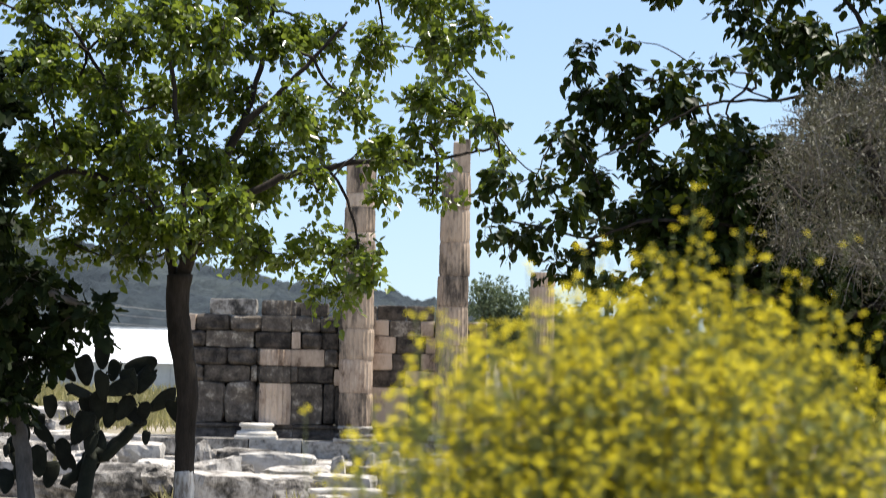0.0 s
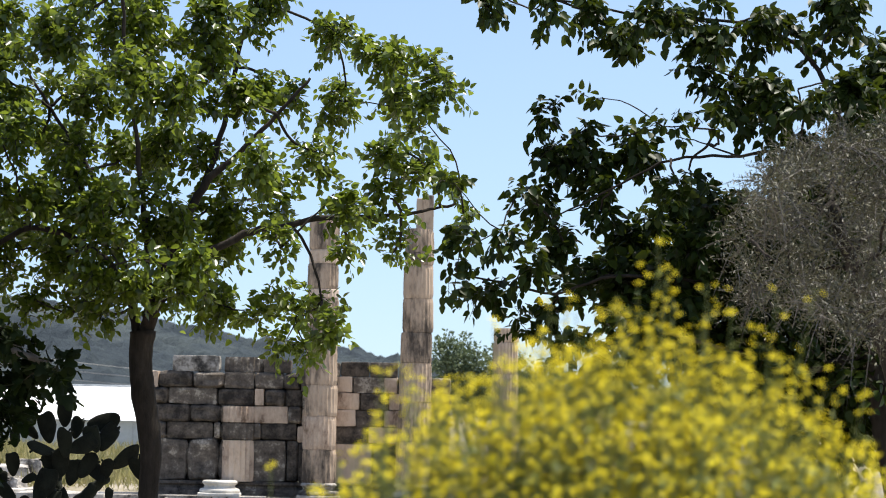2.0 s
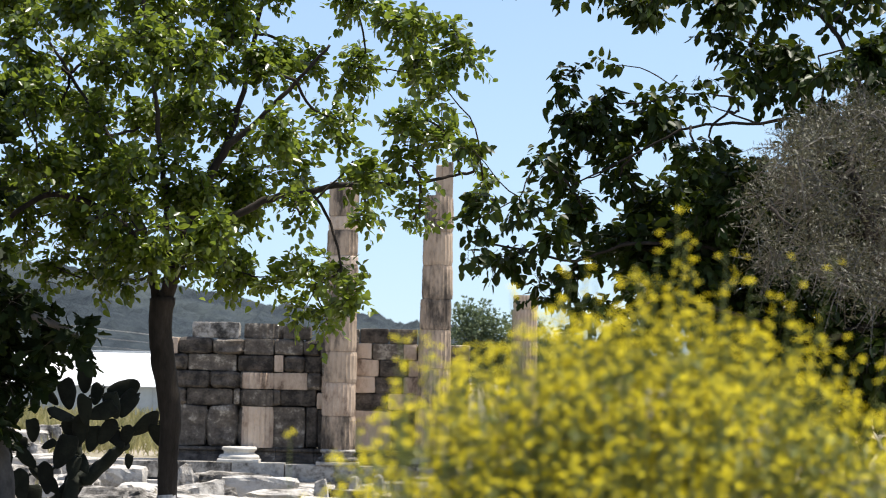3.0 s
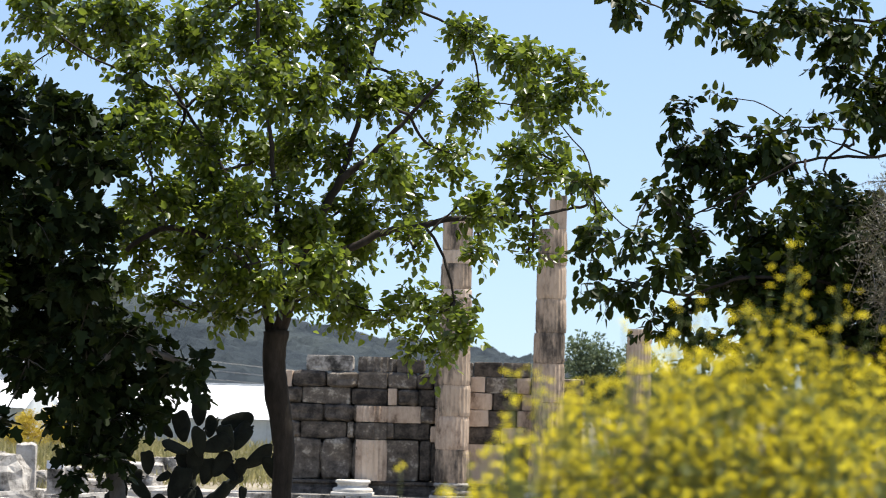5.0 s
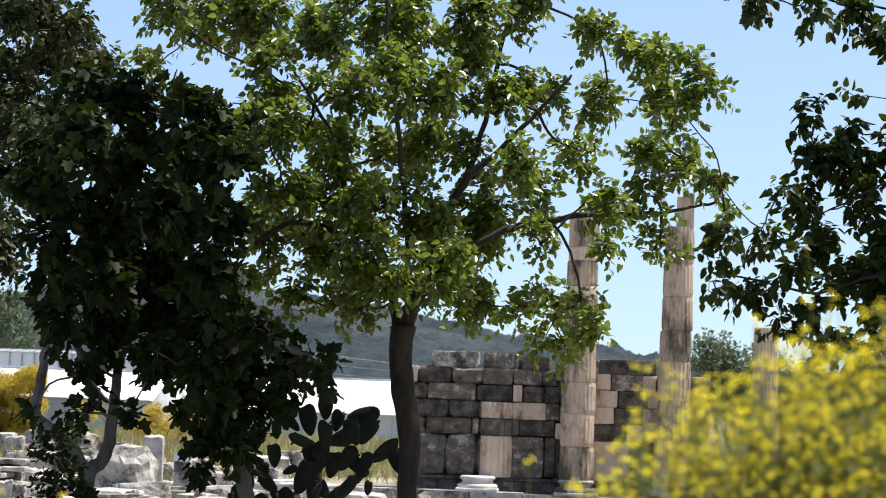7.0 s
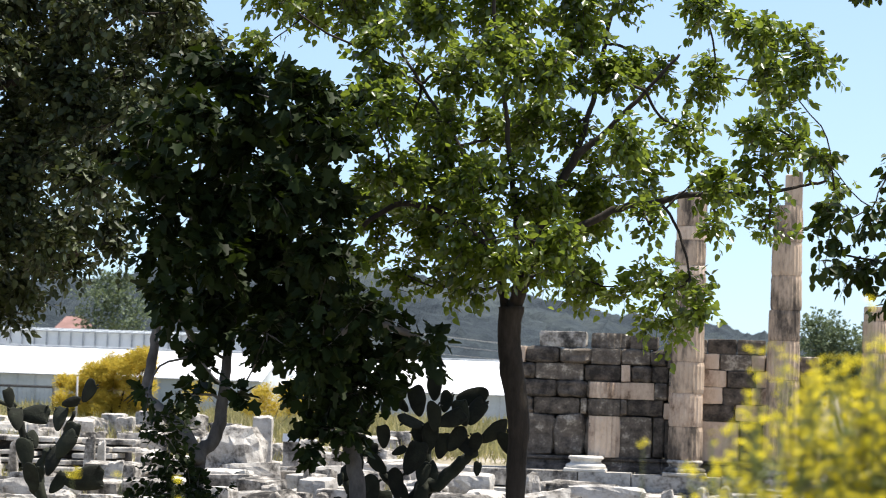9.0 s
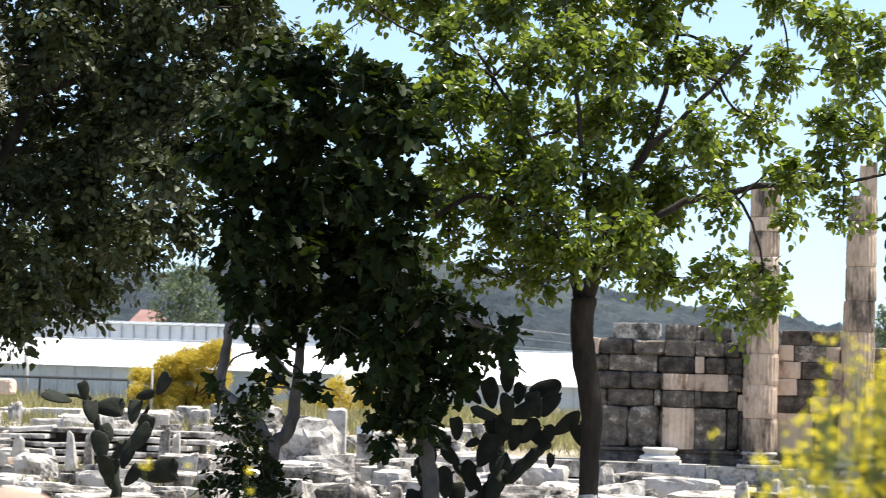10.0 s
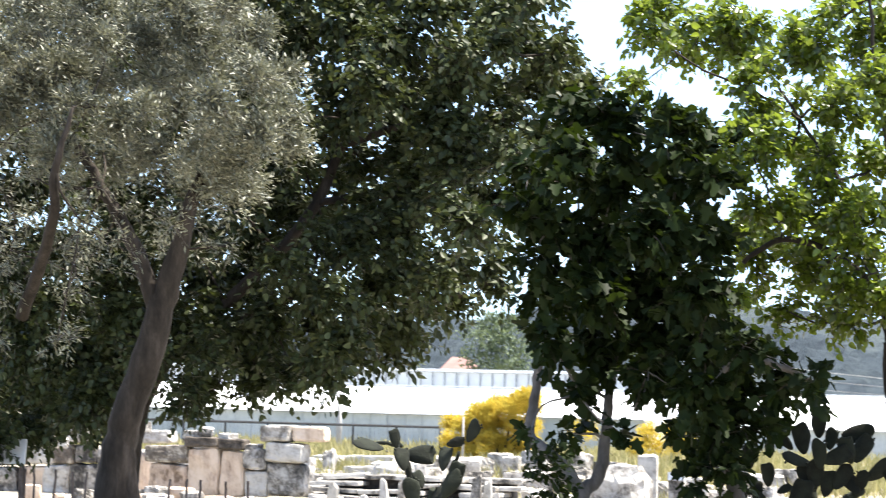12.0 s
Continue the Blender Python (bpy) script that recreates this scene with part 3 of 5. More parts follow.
            me = rough_block(w - 0.006, tz(b1) - tz(b0), y1 - y0, seed, m, 0.02)
            put("slab", me, steps, Matrix.Translation((x + w / 2, (y0 + y1) / 2 + rng.uniform(-0.04, 0.04), (tz(b0) + tz(b1)) / 2 + rng.uniform(-0.02, 0.02))))
            seed += 1
            x += w
    top = tz(-36.5)
    # two tall columns, a stump, and a column base with no shaft
    low = thing("column", (0, 0, 0), "tall weathered fluted column on a moulded base, drums patched in peach stone", "column", "temple columns")
    x, y = C1X, 64.3
    column_base(low, (x, y, top), 0.92, STONE)
    drums(low, x, y, top + 0.38, drum_heights((-30.9, -17.6, -4.4, 8.0, 22.0, 34.4, 42.4, 46.1, 56.2, 61.8, 75.4)), 0.44, 0.385, 1, 0.0, {1: PEACH_STONE, 6: PEACH_STONE, 8: PEACH_STONE})
    tall = thing("column", (0, 0, 0), "tall weathered fluted column with a broken top drum", "column", "temple columns")
    x = C2X
    column_base(tall, (x, y, top), 0.95, STONE)
    drums(tall, x, y, top + 0.38, drum_heights((-30.9, -14.0, 2.0, 17.5, 29.6, 43.1, 56.5, 71.0)), 0.445, 0.37, 4, 0.012)
    done = top + 0.38 + sum(drum_heights((-30.9, 71.0)))
    put("broken_drum", rough_block(0.27, 0.88, 0.46, 9, SHAFT_STONE, 0.05, 5), tall, Matrix.Translation((x + 0.265, y, done + 0.42)))
    put("broken_drum", rough_block(0.2, 0.8, 0.4, 12, SHAFT_STONE, 0.07, 5), tall, Matrix.Translation((x + 0.055, y + 0.03, done + 0.38)))
    stub = thing("column", (0, 0, 0), "fluted column stump standing on the platform", "column", "temple columns")
    column_base(stub, (C3X, 67.5, top))
    drums(stub, C3X, 67.5, top + 0.4, (1.0, 0.9, 1.0, 0.85, 0.38), 0.38, 0.335, 6)
    base = thing("column_base", (0, 0, 0), "bright moulded column base with no shaft", "column base", "temple columns")
    column_base(base, (tx(-72.3, 64.25), 64.3, tz(-36.4, 64.6)), 0.9)


C1X, C2X, C3X = -2.13, 0.255, 2.70
build_temple()


# ---- fallen stones ----
STONES = [rough_block(1, 1, 1, 20 + i, STONE, 0.055 + 0.025 * (i % 3), 6, broken=0.12 + 0.12 * (i % 3)) for i in range(16)]
BOULDERS = [rough_block(1, 1, 1, 40 + i, STONE, 0.30, 5) for i in range(4)]


def shard_mesh(seed):
    """A narrow broken upright: tapering, bent and chipped at the top."""
    me = rough_block(1, 1, 1, seed, STONE, 0.08, 6, "stone_shard", 0.2)
    for v in me.vertices:
        t = v.co.z + 0.5
        k = 1 - (0.35 + 0.2 * math.sin(seed * 1.3)) * t
        v.co.x = v.co.x * k + 0.22 * math.sin(seed * 2.1) * t * t
        v.co.y *= k
        v.co.z += 0.16 * math.sin(seed) * v.co.x * t
    me.update()
    return me


SHARDS = [shard_mesh(300 + i) for i in range(6)]


def stone(x, y, w, h, d, turn=0.0, tilt=0.0, i=0, boulder=False, mat=None, label="", z=None):
    me = (BOULDERS if boulder else STONES)[i % (4 if boulder else 16)]
    if not boulder and h > 1.5 * w and w < 0.5:
        me = SHARDS[i % 6]
    if mat:
        me = rough_block(1, 1, 1, 60 + i, mat, 0.3 if boulder else 0.12, 7 if boulder else 3)
        me.polygons.foreach_set("use_smooth", [boulder] * len(me.polygons))
    ob = new("boulder" if boulder else "stone_block", me)
    z = ground_z(x, y) if z is None else z
    ob.matrix_basis = Matrix.LocRotScale((x, y, z + h * 0.46), Euler((tilt, tilt * 0.5, turn)), (w, d, h))
    tagged(ob, label or ("rounded pale limestone boulder among the ruins" if boulder else "fallen pale limestone block on the excavated floor"), "boulder" if boulder else "stone block", "fallen stones")
    return ob


def build_stones():
    rng = random.Random(11)
    placed, i = [], 0
    for row in range(5000):
        if len(placed) > 295:
            break
        y = rng.uniform(46, 84)
        x = rng.uniform(-0.43, 0.04) * y
        if x > tx(-155) and y > 60.5:
            continue
        if x / y < -0.245 and 55 < y < 66:
            continue
        if y > 62 and rng.random() < 0.35:
            continue
        k = rng.random()
        w, h, d = rng.uniform(0.6, 1.9), rng.uniform(0.3, 0.75), rng.uniform(0.45, 1.0)
        if k < 0.25:
            w, h, d = rng.uniform(0.3, 0.6), rng.uniform(0.2, 0.45), rng.uniform(0.3, 0.5)
        elif k < 0.33:
            w, h, d = rng.uniform(0.3, 0.45), rng.uniform(0.68, 0.9), rng.uniform(0.25, 0.4)
        if x / y < -0.30 and y < 60:
            h = min(h, 0.34)
        if any(abs(x - px) < (w + pw) * 0.40 and abs(y - py) < (d + pd) * 0.5 for px, py, pw, pd in placed):
            continue
        placed.append((x, y, w, d))
        stone(x, y, w, h, d, rng.gauss(0, 0.35), rng.gauss(0, 0.09), i, rng.random() < 0.12)
        i += 1


build_stones()


# ---- trees ----
def tree(name, base, label, category="tree"):
    return thing(name, base, label, category)


def main_mulberry():
    d = 22.0
    base = Vector((spot(-100.3, -56.7, d).x, d, ground_z(-1.9, d)))
    tr = tree("mulberry_tree", base, "young mulberry with fresh green leaves and a limewashed trunk foot", "tree")
    bark = BARK
    trunk = [spot(-100.5, -50.4, d), spot(-100.3, -36.6, d), spot(-99.9, -20.9, d), spot(-101.4, -8.6, d), spot(-103.7, 3.8, d), spot(-104.8, 16.1, d), spot(-104.4, 27.5, d)]
    foot = [base - Vector((0, 0, 0.1)), base + Vector((0, 0, 0.3)), trunk[0]]
    limb(tr, "trunk", [trunk[0] - Vector((0, 0, 0.05))] + trunk[1:], (0.085, 0.088, 0.093, 0.10, 0.106, 0.10, 0.115), bark, 12, 0.004, 2)
    limb(tr, "limewashed_foot", foot, (0.12, 0.092, 0.086), LIME, 12, 0.003, 3, "worn white limewash")
    arms = (
        ([-104.5, 26.3], [-98.9, 40.1], [-97.4, 53.7], [-92.2, 66.4], [-82.0, 86.0], [-68.4, 99.6], [-53.1, 115.7], [-40.4, 130.4]),
        ([-105.9, 25.1], [-109.0, 36.4], [-109.6, 46.5], [-118.9, 69.0], [-127.8, 91.5], [-143.7, 116.2], [-159.6, 138.8]),
        ([-102.9, 26.4], [-102.8, 46.8], [-104.6, 69.4], [-108.7, 101.2], [-113.4, 133.1], [-116.9, 165.1]),
        ([-98.5, 42.4], [-83.2, 56.4], [-65.4, 67.2], [-46.4, 71.6], [-27.3, 75.2], [-2.6, 75.9], [13.0, 79.8]),
        ([-98.6, 44.6], [-88.2, 69.9], [-75.8, 104.4], [-70.1, 134.2], [-64.2, 161.8]),
        ([-110.1, 46.5], [-128.9, 61.8], [-149.8, 68.0], [-165.5, 58.4]),
    )
    radii = (0.075, 0.06, 0.052, 0.044, 0.036, 0.027, 0.018, 0.012)
    nodes = []
    for i, arm in enumerate(arms):
        pts = [spot(a, b, d + (0.0, 0.5, -0.8, 0.3, 1.0, -0.5)[i] * k / len(arm)) for k, (a, b) in enumerate(arm)]
        limb(tr, "limb", pts, [r * (1.0, 0.6, 0.5, 0.62, 0.5, 0.5)[i] for r in radii[:len(pts)]], bark, 8, 0.012, 5 + i)
        nodes += pts[1:]
    top = (
        (-204.2, 153.8, 15), (-185.4, 147.3, 18), (-164.8, 152.5, 19), (-136.9, 148.5, 20), (-109.6, 153.8, 22), (-84.2, 147.5, 19), (-61.8, 157.2, 15), (-32.0, 150.0, 11),
        (-13.6, 140.2, 13), (7.0, 131.8, 10), (-211.2, 128.2, 9), (-161.4, 127.2, 17), (-131.3, 122.3, 18), (-104.0, 126.4, 20), (-76.6, 127.1, 17), (-53.9, 127.7, 13),
    )
    middle = (
        (-28.8, 121.6, 12), (-6.2, 119.9, 12), (6.5, 113.7, 9), (-162.7, 101.9, 15), (-135.1, 102.7, 15), (-109.8, 98.8, 17), (-88.2, 100.6, 15), (-59.8, 100.3, 12),
        (-37.2, 100.9, 10), (-12.4, 100.5, 11), (4.5, 97.8, 10), (-154.9, 80.4, 14), (-129.6, 77.7, 17), (-102.1, 76.3, 19), (-77.2, 79.3, 16), (-53.5, 83.4, 13),
    )
    bottom = (
        (-29.9, 84.1, 11), (-7.3, 82.7, 9), (17.0, 90.0, 6), (-158.6, 58.6, 12), (-137.8, 55.8, 15), (-114.9, 54.3, 18), (-93.3, 53.9, 16), (-75.4, 61.2, 13),
        (-50.5, 62.0, 8), (-123.5, 39.3, 10), (-82.6, 39.5, 12), (-95.1, 40.2, 7), (-60.1, 37.9, 7), (-33.5, 40.9, 7), (-44.0, 34.7, 8), (-30.5, 28.0, 9), (-38.3, 18.4, 7), (-54.0, 39.9, 7), (-47.0, 26.0, 6),
        (-22.4, 62.9, 7), (-5.5, 61.2, 8), (22.0, 77.8, 6),
        (-149.5, 101.0, 11), (-149.0, 85.1, 11), (-133.6, 94.6, 11), (-121.9, 79.0, 11), (-153.0, 69.3, 11),
        (-127.9, 35.7, 9), (-86.1, 43.9, 9), (-70.0, 37.6, 9), (-119.7, 59.8, 9),
        (-168.8, 73.0, 10), (-148.6, 39.6, 9), (-164.7, 40.2, 7),
    )
    cl = clumps_at(top, d, 1.3, 1) + clumps_at(middle, d, 1.3, 2) + clumps_at(bottom, d, 1.1, 3)
    reach(tr, cl, nodes, bark, 4, 0.016)
    crown(tr, [(c, r * 0.9) for c, r in cl], 2500, 0.074, 21, OVATE, LEAF_M, bark, 0.2, 0.4, 0.0025, knots=0.12)


def right_mulberry():
    d = 20.0
    base = Vector((4.1, d, 0))
    tr = tree("mulberry_tree", base, "mulberry darkened as if backlit, with long reaching branches beside the flowering bush")
    limb(tr, "trunk", [base - Vector((0, 0, 0.1)), Vector((4.0, d, 0.9)), spot(188.6, 17.9, d), spot(183.6, 47.1, d)], (0.17, 0.14, 0.13, 0.11), BARK, 10, 0.01, 3)
    arms = (
        ([186.0, 38.1], [173.9, 87.5], [155.6, 104.7], [132.2, 102.8], [104.9, 101.0], [81.4, 88.7], [56.9, 75.7]),
        ([185.0, 31.4], [149.9, 44.0], [116.0, 52.3], [82.1, 53.7], [59.8, 46.4], [32.6, 51.4], [16.8, 53.3]),
        ([183.6, 47.1], [173.6, 110.1], [159.4, 143.8], [132.1, 156.8], [95.9, 158.2], [57.3, 164.2]),
        ([186.2, 26.9], [157.1, 17.2], [127.7, 25.5], [93.8, 33.7]),
        ([132.2, 102.8], [119.4, 107.0], [106.3, 110.4]),
    )
    radii = (0.05, 0.03, 0.018, 0.013, 0.011, 0.009, 0.006)
    nodes = []
    for i, arm in enumerate(arms):
        pts = [spot(a, b, d + (0.0, 0.4, 0.8, -0.4, 0)[i] * k / len(arm)) for k, (a, b) in enumerate(arm)]
        limb(tr, "limb", pts, [r * (1 if i < 4 else 0.2) for r in radii[:len(pts)]], BARK, 7, 0.01, 15 + i)
        nodes += pts[1:]
    spray = (
        (50.4, 116.3, 8), (54.1, 100.5, 13), (69.7, 112.2, 10), (72.2, 96.4, 14), (87.8, 110.4, 9), (90.2, 99.1, 11), (101.2, 114.1, 6), (44.2, 86.7, 7),
        (59.1, 78.0, 12), (77.1, 79.6, 11), (90.8, 72.0, 11), (108.5, 88.2, 8), (113.4, 70.3, 13), (48.3, 57.4, 9), (63.9, 62.3, 9), (30.4, 50.2, 10),
        (21.1, 62.4, 8), (18.2, 89.5, 5), (36.7, 70.7, 8), (75.4, 51.3, 12), (57.6, 41.9, 10), (68.0, 27.5, 11), (49.9, 32.7, 7), (80.6, 18.8, 13), (92.0, 13.4, 13), (73.9, 124.8, 4), (19.2, 45.5, 5), (112.9, 95.1, 5),
    )
    mass = (
        (93.4, 51.7, 15), (111.5, 47.7, 17), (129.4, 54.8, 17), (147.8, 37.2, 20), (170.3, 35.5, 20), (121.0, 25.3, 18), (98.3, 31.6, 14), (161.7, 10.6, 20),
        (139.2, 10.0, 18), (175.5, -4.8, 18), (157.7, -14.2, 14), (179.6, 17.7, 16), (126.8, 75.1, 10), (169.9, 58.1, 18), (147.4, 57.5, 15), (117.0, -1.7, 14),
        (92.7, 61.7, 13), (108.2, 75.6, 13), (117.5, 62.3, 13), (99.6, 52.8, 13), (83.8, 52.4, 13), (124.0, 78.3, 13), (110.8, 55.3, 13),
        (150.0, 76.0, 15), (170.0, 76.0, 16), (190.0, 74.0, 16), (157.0, 94.0, 15), (176.0, 95.0, 16), (195.0, 96.0, 16), (196.0, 52.0, 16), (197.0, 30.0, 16), (192.0, 118.0, 15), (192.0, 138.0, 15),
    )
    upper = (
        (118.9, 138.3, 10), (137.0, 134.2, 14), (124.9, 118.1, 7), (155.2, 130.1, 16), (173.2, 130.5, 16), (141.8, 120.7, 9), (173.6, 110.1, 14), (87.0, 146.7, 7),
        (100.4, 156.1, 12), (32.3, 167.0, 9), (52.7, 165.2, 10), (71.0, 158.8, 11), (82.5, 148.8, 10), (120.8, 156.6, 14), (143.4, 157.1, 15), (168.3, 155.4, 17),
        (121.6, 113.4, 5), (160.0, 109.8, 9),
    )
    cl = clumps_at(spray, d, 0.7, 5) + clumps_at(upper, d, 0.8, 6)
    dense = clumps_at(mass, d + 0.8, 0.9, 7)
    reach(tr, cl + dense, nodes, BARK, 8, 0.012)
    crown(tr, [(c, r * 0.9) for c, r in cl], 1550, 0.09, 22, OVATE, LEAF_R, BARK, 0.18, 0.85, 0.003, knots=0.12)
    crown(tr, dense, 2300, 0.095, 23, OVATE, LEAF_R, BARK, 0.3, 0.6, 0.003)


def fig_tree():
    d = 21.2
    x = spot(-231.4, -55.7, d).x
    base = Vector((x, d, ground_z(x, d)))
    tr = tree("fig_tree", base, "fig coloured as in deep shade, with broad lobed leaves and bare grey stems")
    arms = (
        ([-231.8, -73.5], [-230.9, -55.2], [-229.7, -36.9], [-223.0, -28.6], [-220.6, -13.6], [-219.5, 2.4], [-216.0, 32.4], [-214.7, 60.1], [-218.3, 92.3]),
        ([-229.7, -39.1], [-236.0, -26.8], [-245.7, -19.1], [-252.4, -12.4], [-250.6, 1.4], [-248.8, 17.6], [-240.0, 45.6], [-234.2, 78.1], [-233.2, 112.9]),
        ([-161.1, -70.5], [-164.2, -48.0], [-167.6, -30.0], [-171.3, -11.9], [-177.9, 10.7], [-188.2, 37.8], [-194.1, 72.1]),
        ([-177.9, 10.7], [-164.3, 20.2], [-148.1, 16.2], [-138.7, 11.9]),
    )
    nodes = []
    for i, arm in enumerate(arms):
        pts = [spot(a, b, d + (0.9, 0.9, 1.0, 0.5)[i] * k / len(arm)) for k, (a, b) in enumerate(arm)]
        if i in (0, 2):
            pts[0].z = ground_z(pts[0].x, pts[0].y) - 0.1
        r = (0.085, 0.08, 0.078, 0.07, 0.062, 0.05, 0.03, 0.018, 0.01)
        limb(tr, "stem", pts, [k * (0.85, 0.72, 0.9, 0.4)[i] for k in r[:len(pts)]], PALE_BARK, 9, 0.008, 31 + i)
        nodes += pts[3:]
    upper = (
        (-235.8, 119.8, 10), (-216.7, 113.2, 12), (-196.8, 113.5, 12), (-179.0, 106.9, 10), (-238.5, 96.5, 13), (-218.3, 92.3, 15), (-194.8, 92.8, 15), (-178.4, 90.8, 10),
        (-243.5, 73.2, 12), (-224.4, 69.1, 15), (-201.0, 69.6, 15), (-181.1, 67.8, 12), (-244.7, 45.4, 11), (-225.9, 45.9, 15), (-202.5, 46.6, 17), (-181.4, 44.8, 13),
    )
    lower = (
        (-251.5, 61.1, 9), (-257.9, 77.3, 9), (-254.7, 96.0, 9),
        (-245.2, 27.0, 9), (-227.4, 22.9, 14), (-204.0, 23.6, 17), (-180.7, 24.3, 15), (-164.5, 24.8, 10), (-231.3, 4.4, 8), (-203.4, 14.0, 8), (-184.7, 5.9, 14),
        (-166.2, 8.7, 13), (-151.4, 11.5, 11), (-140.0, 14.1, 8), (-186.3, -12.4, 9), (-173.7, -9.7, 12), (-182.2, -29.4, 6), (-214.5, -11.2, 5),
        (-234.2, -11.8, 6), (-172.0, -25.6, 8), (-154.2, -6.8, 6), (-163.4, -7.1, 8), (-251.9, -12.4, 3),
    )
    cl = clumps_at(upper, d, 1.0, 9) + clumps_at(lower, d, 0.8, 10, 0.85)
    reach(tr, cl, nodes, PALE_BARK, 12, 0.016)
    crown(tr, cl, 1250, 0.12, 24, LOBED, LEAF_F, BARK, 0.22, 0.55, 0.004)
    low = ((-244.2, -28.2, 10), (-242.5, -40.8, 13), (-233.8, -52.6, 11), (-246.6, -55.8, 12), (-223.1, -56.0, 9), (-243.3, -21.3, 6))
    crown(tr, clumps_at(low, d - 0.3, 0.25, 13), 1100, 0.07, 25, OVATE, LEAF_F, PALE_BARK, 0.2, 0.2, 0.003, "small shade-dark leaves on suckers round the stem")


def plane_tree():
    d = 34.0
    x = spot(-430.6, -45.0, d).x
    base = Vector((x, d, ground_z(x, d)))
    tr = tree("broadleaf_tree", base, "large dense dark green tree with a low spreading skirt of leaves")
    limb(tr, "trunk", [base - Vector((0, 0, 0.1)), spot(-426.7, -20.2, d), spot(-416.1, 11.4, d), spot(-387.2, 38.4, d), spot(-347.8, 81.9, d), spot(-329.1, 132.1, d)], (0.13, 0.12, 0.11, 0.10, 0.08, 0.04), BARK, 10, 0.02, 41)
    nodes = [spot(-387.2, 38.4, d), spot(-347.8, 81.9, d), spot(-329.1, 132.1, d), spot(-362.4, 60.3, d)]
    for i, arm in enumerate((([-381.9, 33.7], [-346.7, 43.7], [-311.7, 39.4], [-282.4, 44.4]), ([-347.8, 81.9], [-313.0, 89.1], [-281.3, 96.1]), ([-338.4, 105.8], [-299.0, 119.8], [-265.5, 145.5]))):
        pts = [spot(a, b, d) for a, b in arm]
        limb(tr, "limb", pts, (0.06, 0.05, 0.03, 0.015)[:len(pts)], BARK, 7, 0.02, 44 + i)
        nodes += pts
    rows = (
        (-397.0, 184.2, -247.0, 180.4), (-396.5, 167.0, -245.4, 163.9), (-390.7, 149.8, -240.3, 147.4), (-390.2, 132.8, -232.8, 130.9), (-389.7, 115.8, -243.1, 114.7), (-389.1, 98.8, -250.0, 98.4),
        (-393.7, 81.8, -262.8, 82.0), (-398.4, 64.8, -268.4, 65.6), (-405.6, 47.8, -268.0, 49.3), (-418.0, 30.7, -285.9, 36.2), (-425.4, 16.1, -303.9, 22.6), (-427.6, 3.9, -404.1, 2.0), (-376.0, 6.9, -335.7, 8.7),
        (-404.0, -0.4, -388.5, -1.2), (-507.5, -2.8, -443.2, -1.3), (-506.9, -17.5, -458.6, -13.8), (-513.7, 16.9, -425.4, 18.5), (-514.5, 36.8, -407.9, 38.1), (-515.5, 61.7, -393.1, 62.5), (-516.6, 89.1, -394.0, 89.1),
        (-438, 74, -406, 74), (-449, 48, -417, 48), (-504, 52, -472, 52),
        (-470.0, -6.0, -436.0, -8.0),
        (-520.0, 115.0, -396.0, 115.0), (-520.0, 140.0, -396.0, 140.0), (-520.0, 165.0, -398.0, 165.0), (-507.0, 4.0, -440.0, 5.0), (-510.0, 27.0, -420.0, 27.0),
    )
    cl = [(c, r * 1.15) for c, r in bands(rows, d, 2.2, 12, 14)]
    reach(tr, cl, nodes, BARK, 15, 0.025)
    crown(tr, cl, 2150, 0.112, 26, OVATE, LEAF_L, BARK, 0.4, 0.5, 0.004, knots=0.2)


def olive_tree(d, base, trunk_paths, rows, seed, label, n=7000, length=0.09, leaf=LEAF_O, twig=0.28, knots=0.17, every=6, step=14, thin_below=None):
    tr = tree("olive_tree", base, label)
    nodes = []
    for i, (pts, radii) in enumerate(trunk_paths):
        limb(tr, "trunk" if i == 0 else "limb", pts, radii, BARK, 10, 0.02, seed + i)
        nodes += pts[2:]
    cl = [(c, r * 1.05) for c, r in bands(rows, d, 1.9, step, seed)]
    reach(tr, cl, nodes, BARK, seed, 0.02)
    # the lower crown's shade is imitated by thinning leaves, baring dark foliage behind
    bare = thin_below or (lambda c: False)
    full, thin = [k for k in cl if not bare(k[0])], [k for k in cl if bare(k[0])]
    crown(tr, full, n, length, seed + 2, LANCE, leaf, PALE_BARK, twig, -0.3, 0.003, "", every, knots=knots)
    if thin:
        crown(tr, thin, n * 0.09, length, seed + 3, LANCE, leaf, PALE_BARK, twig, 0.2, 0.004, "", 2, knots=knots)


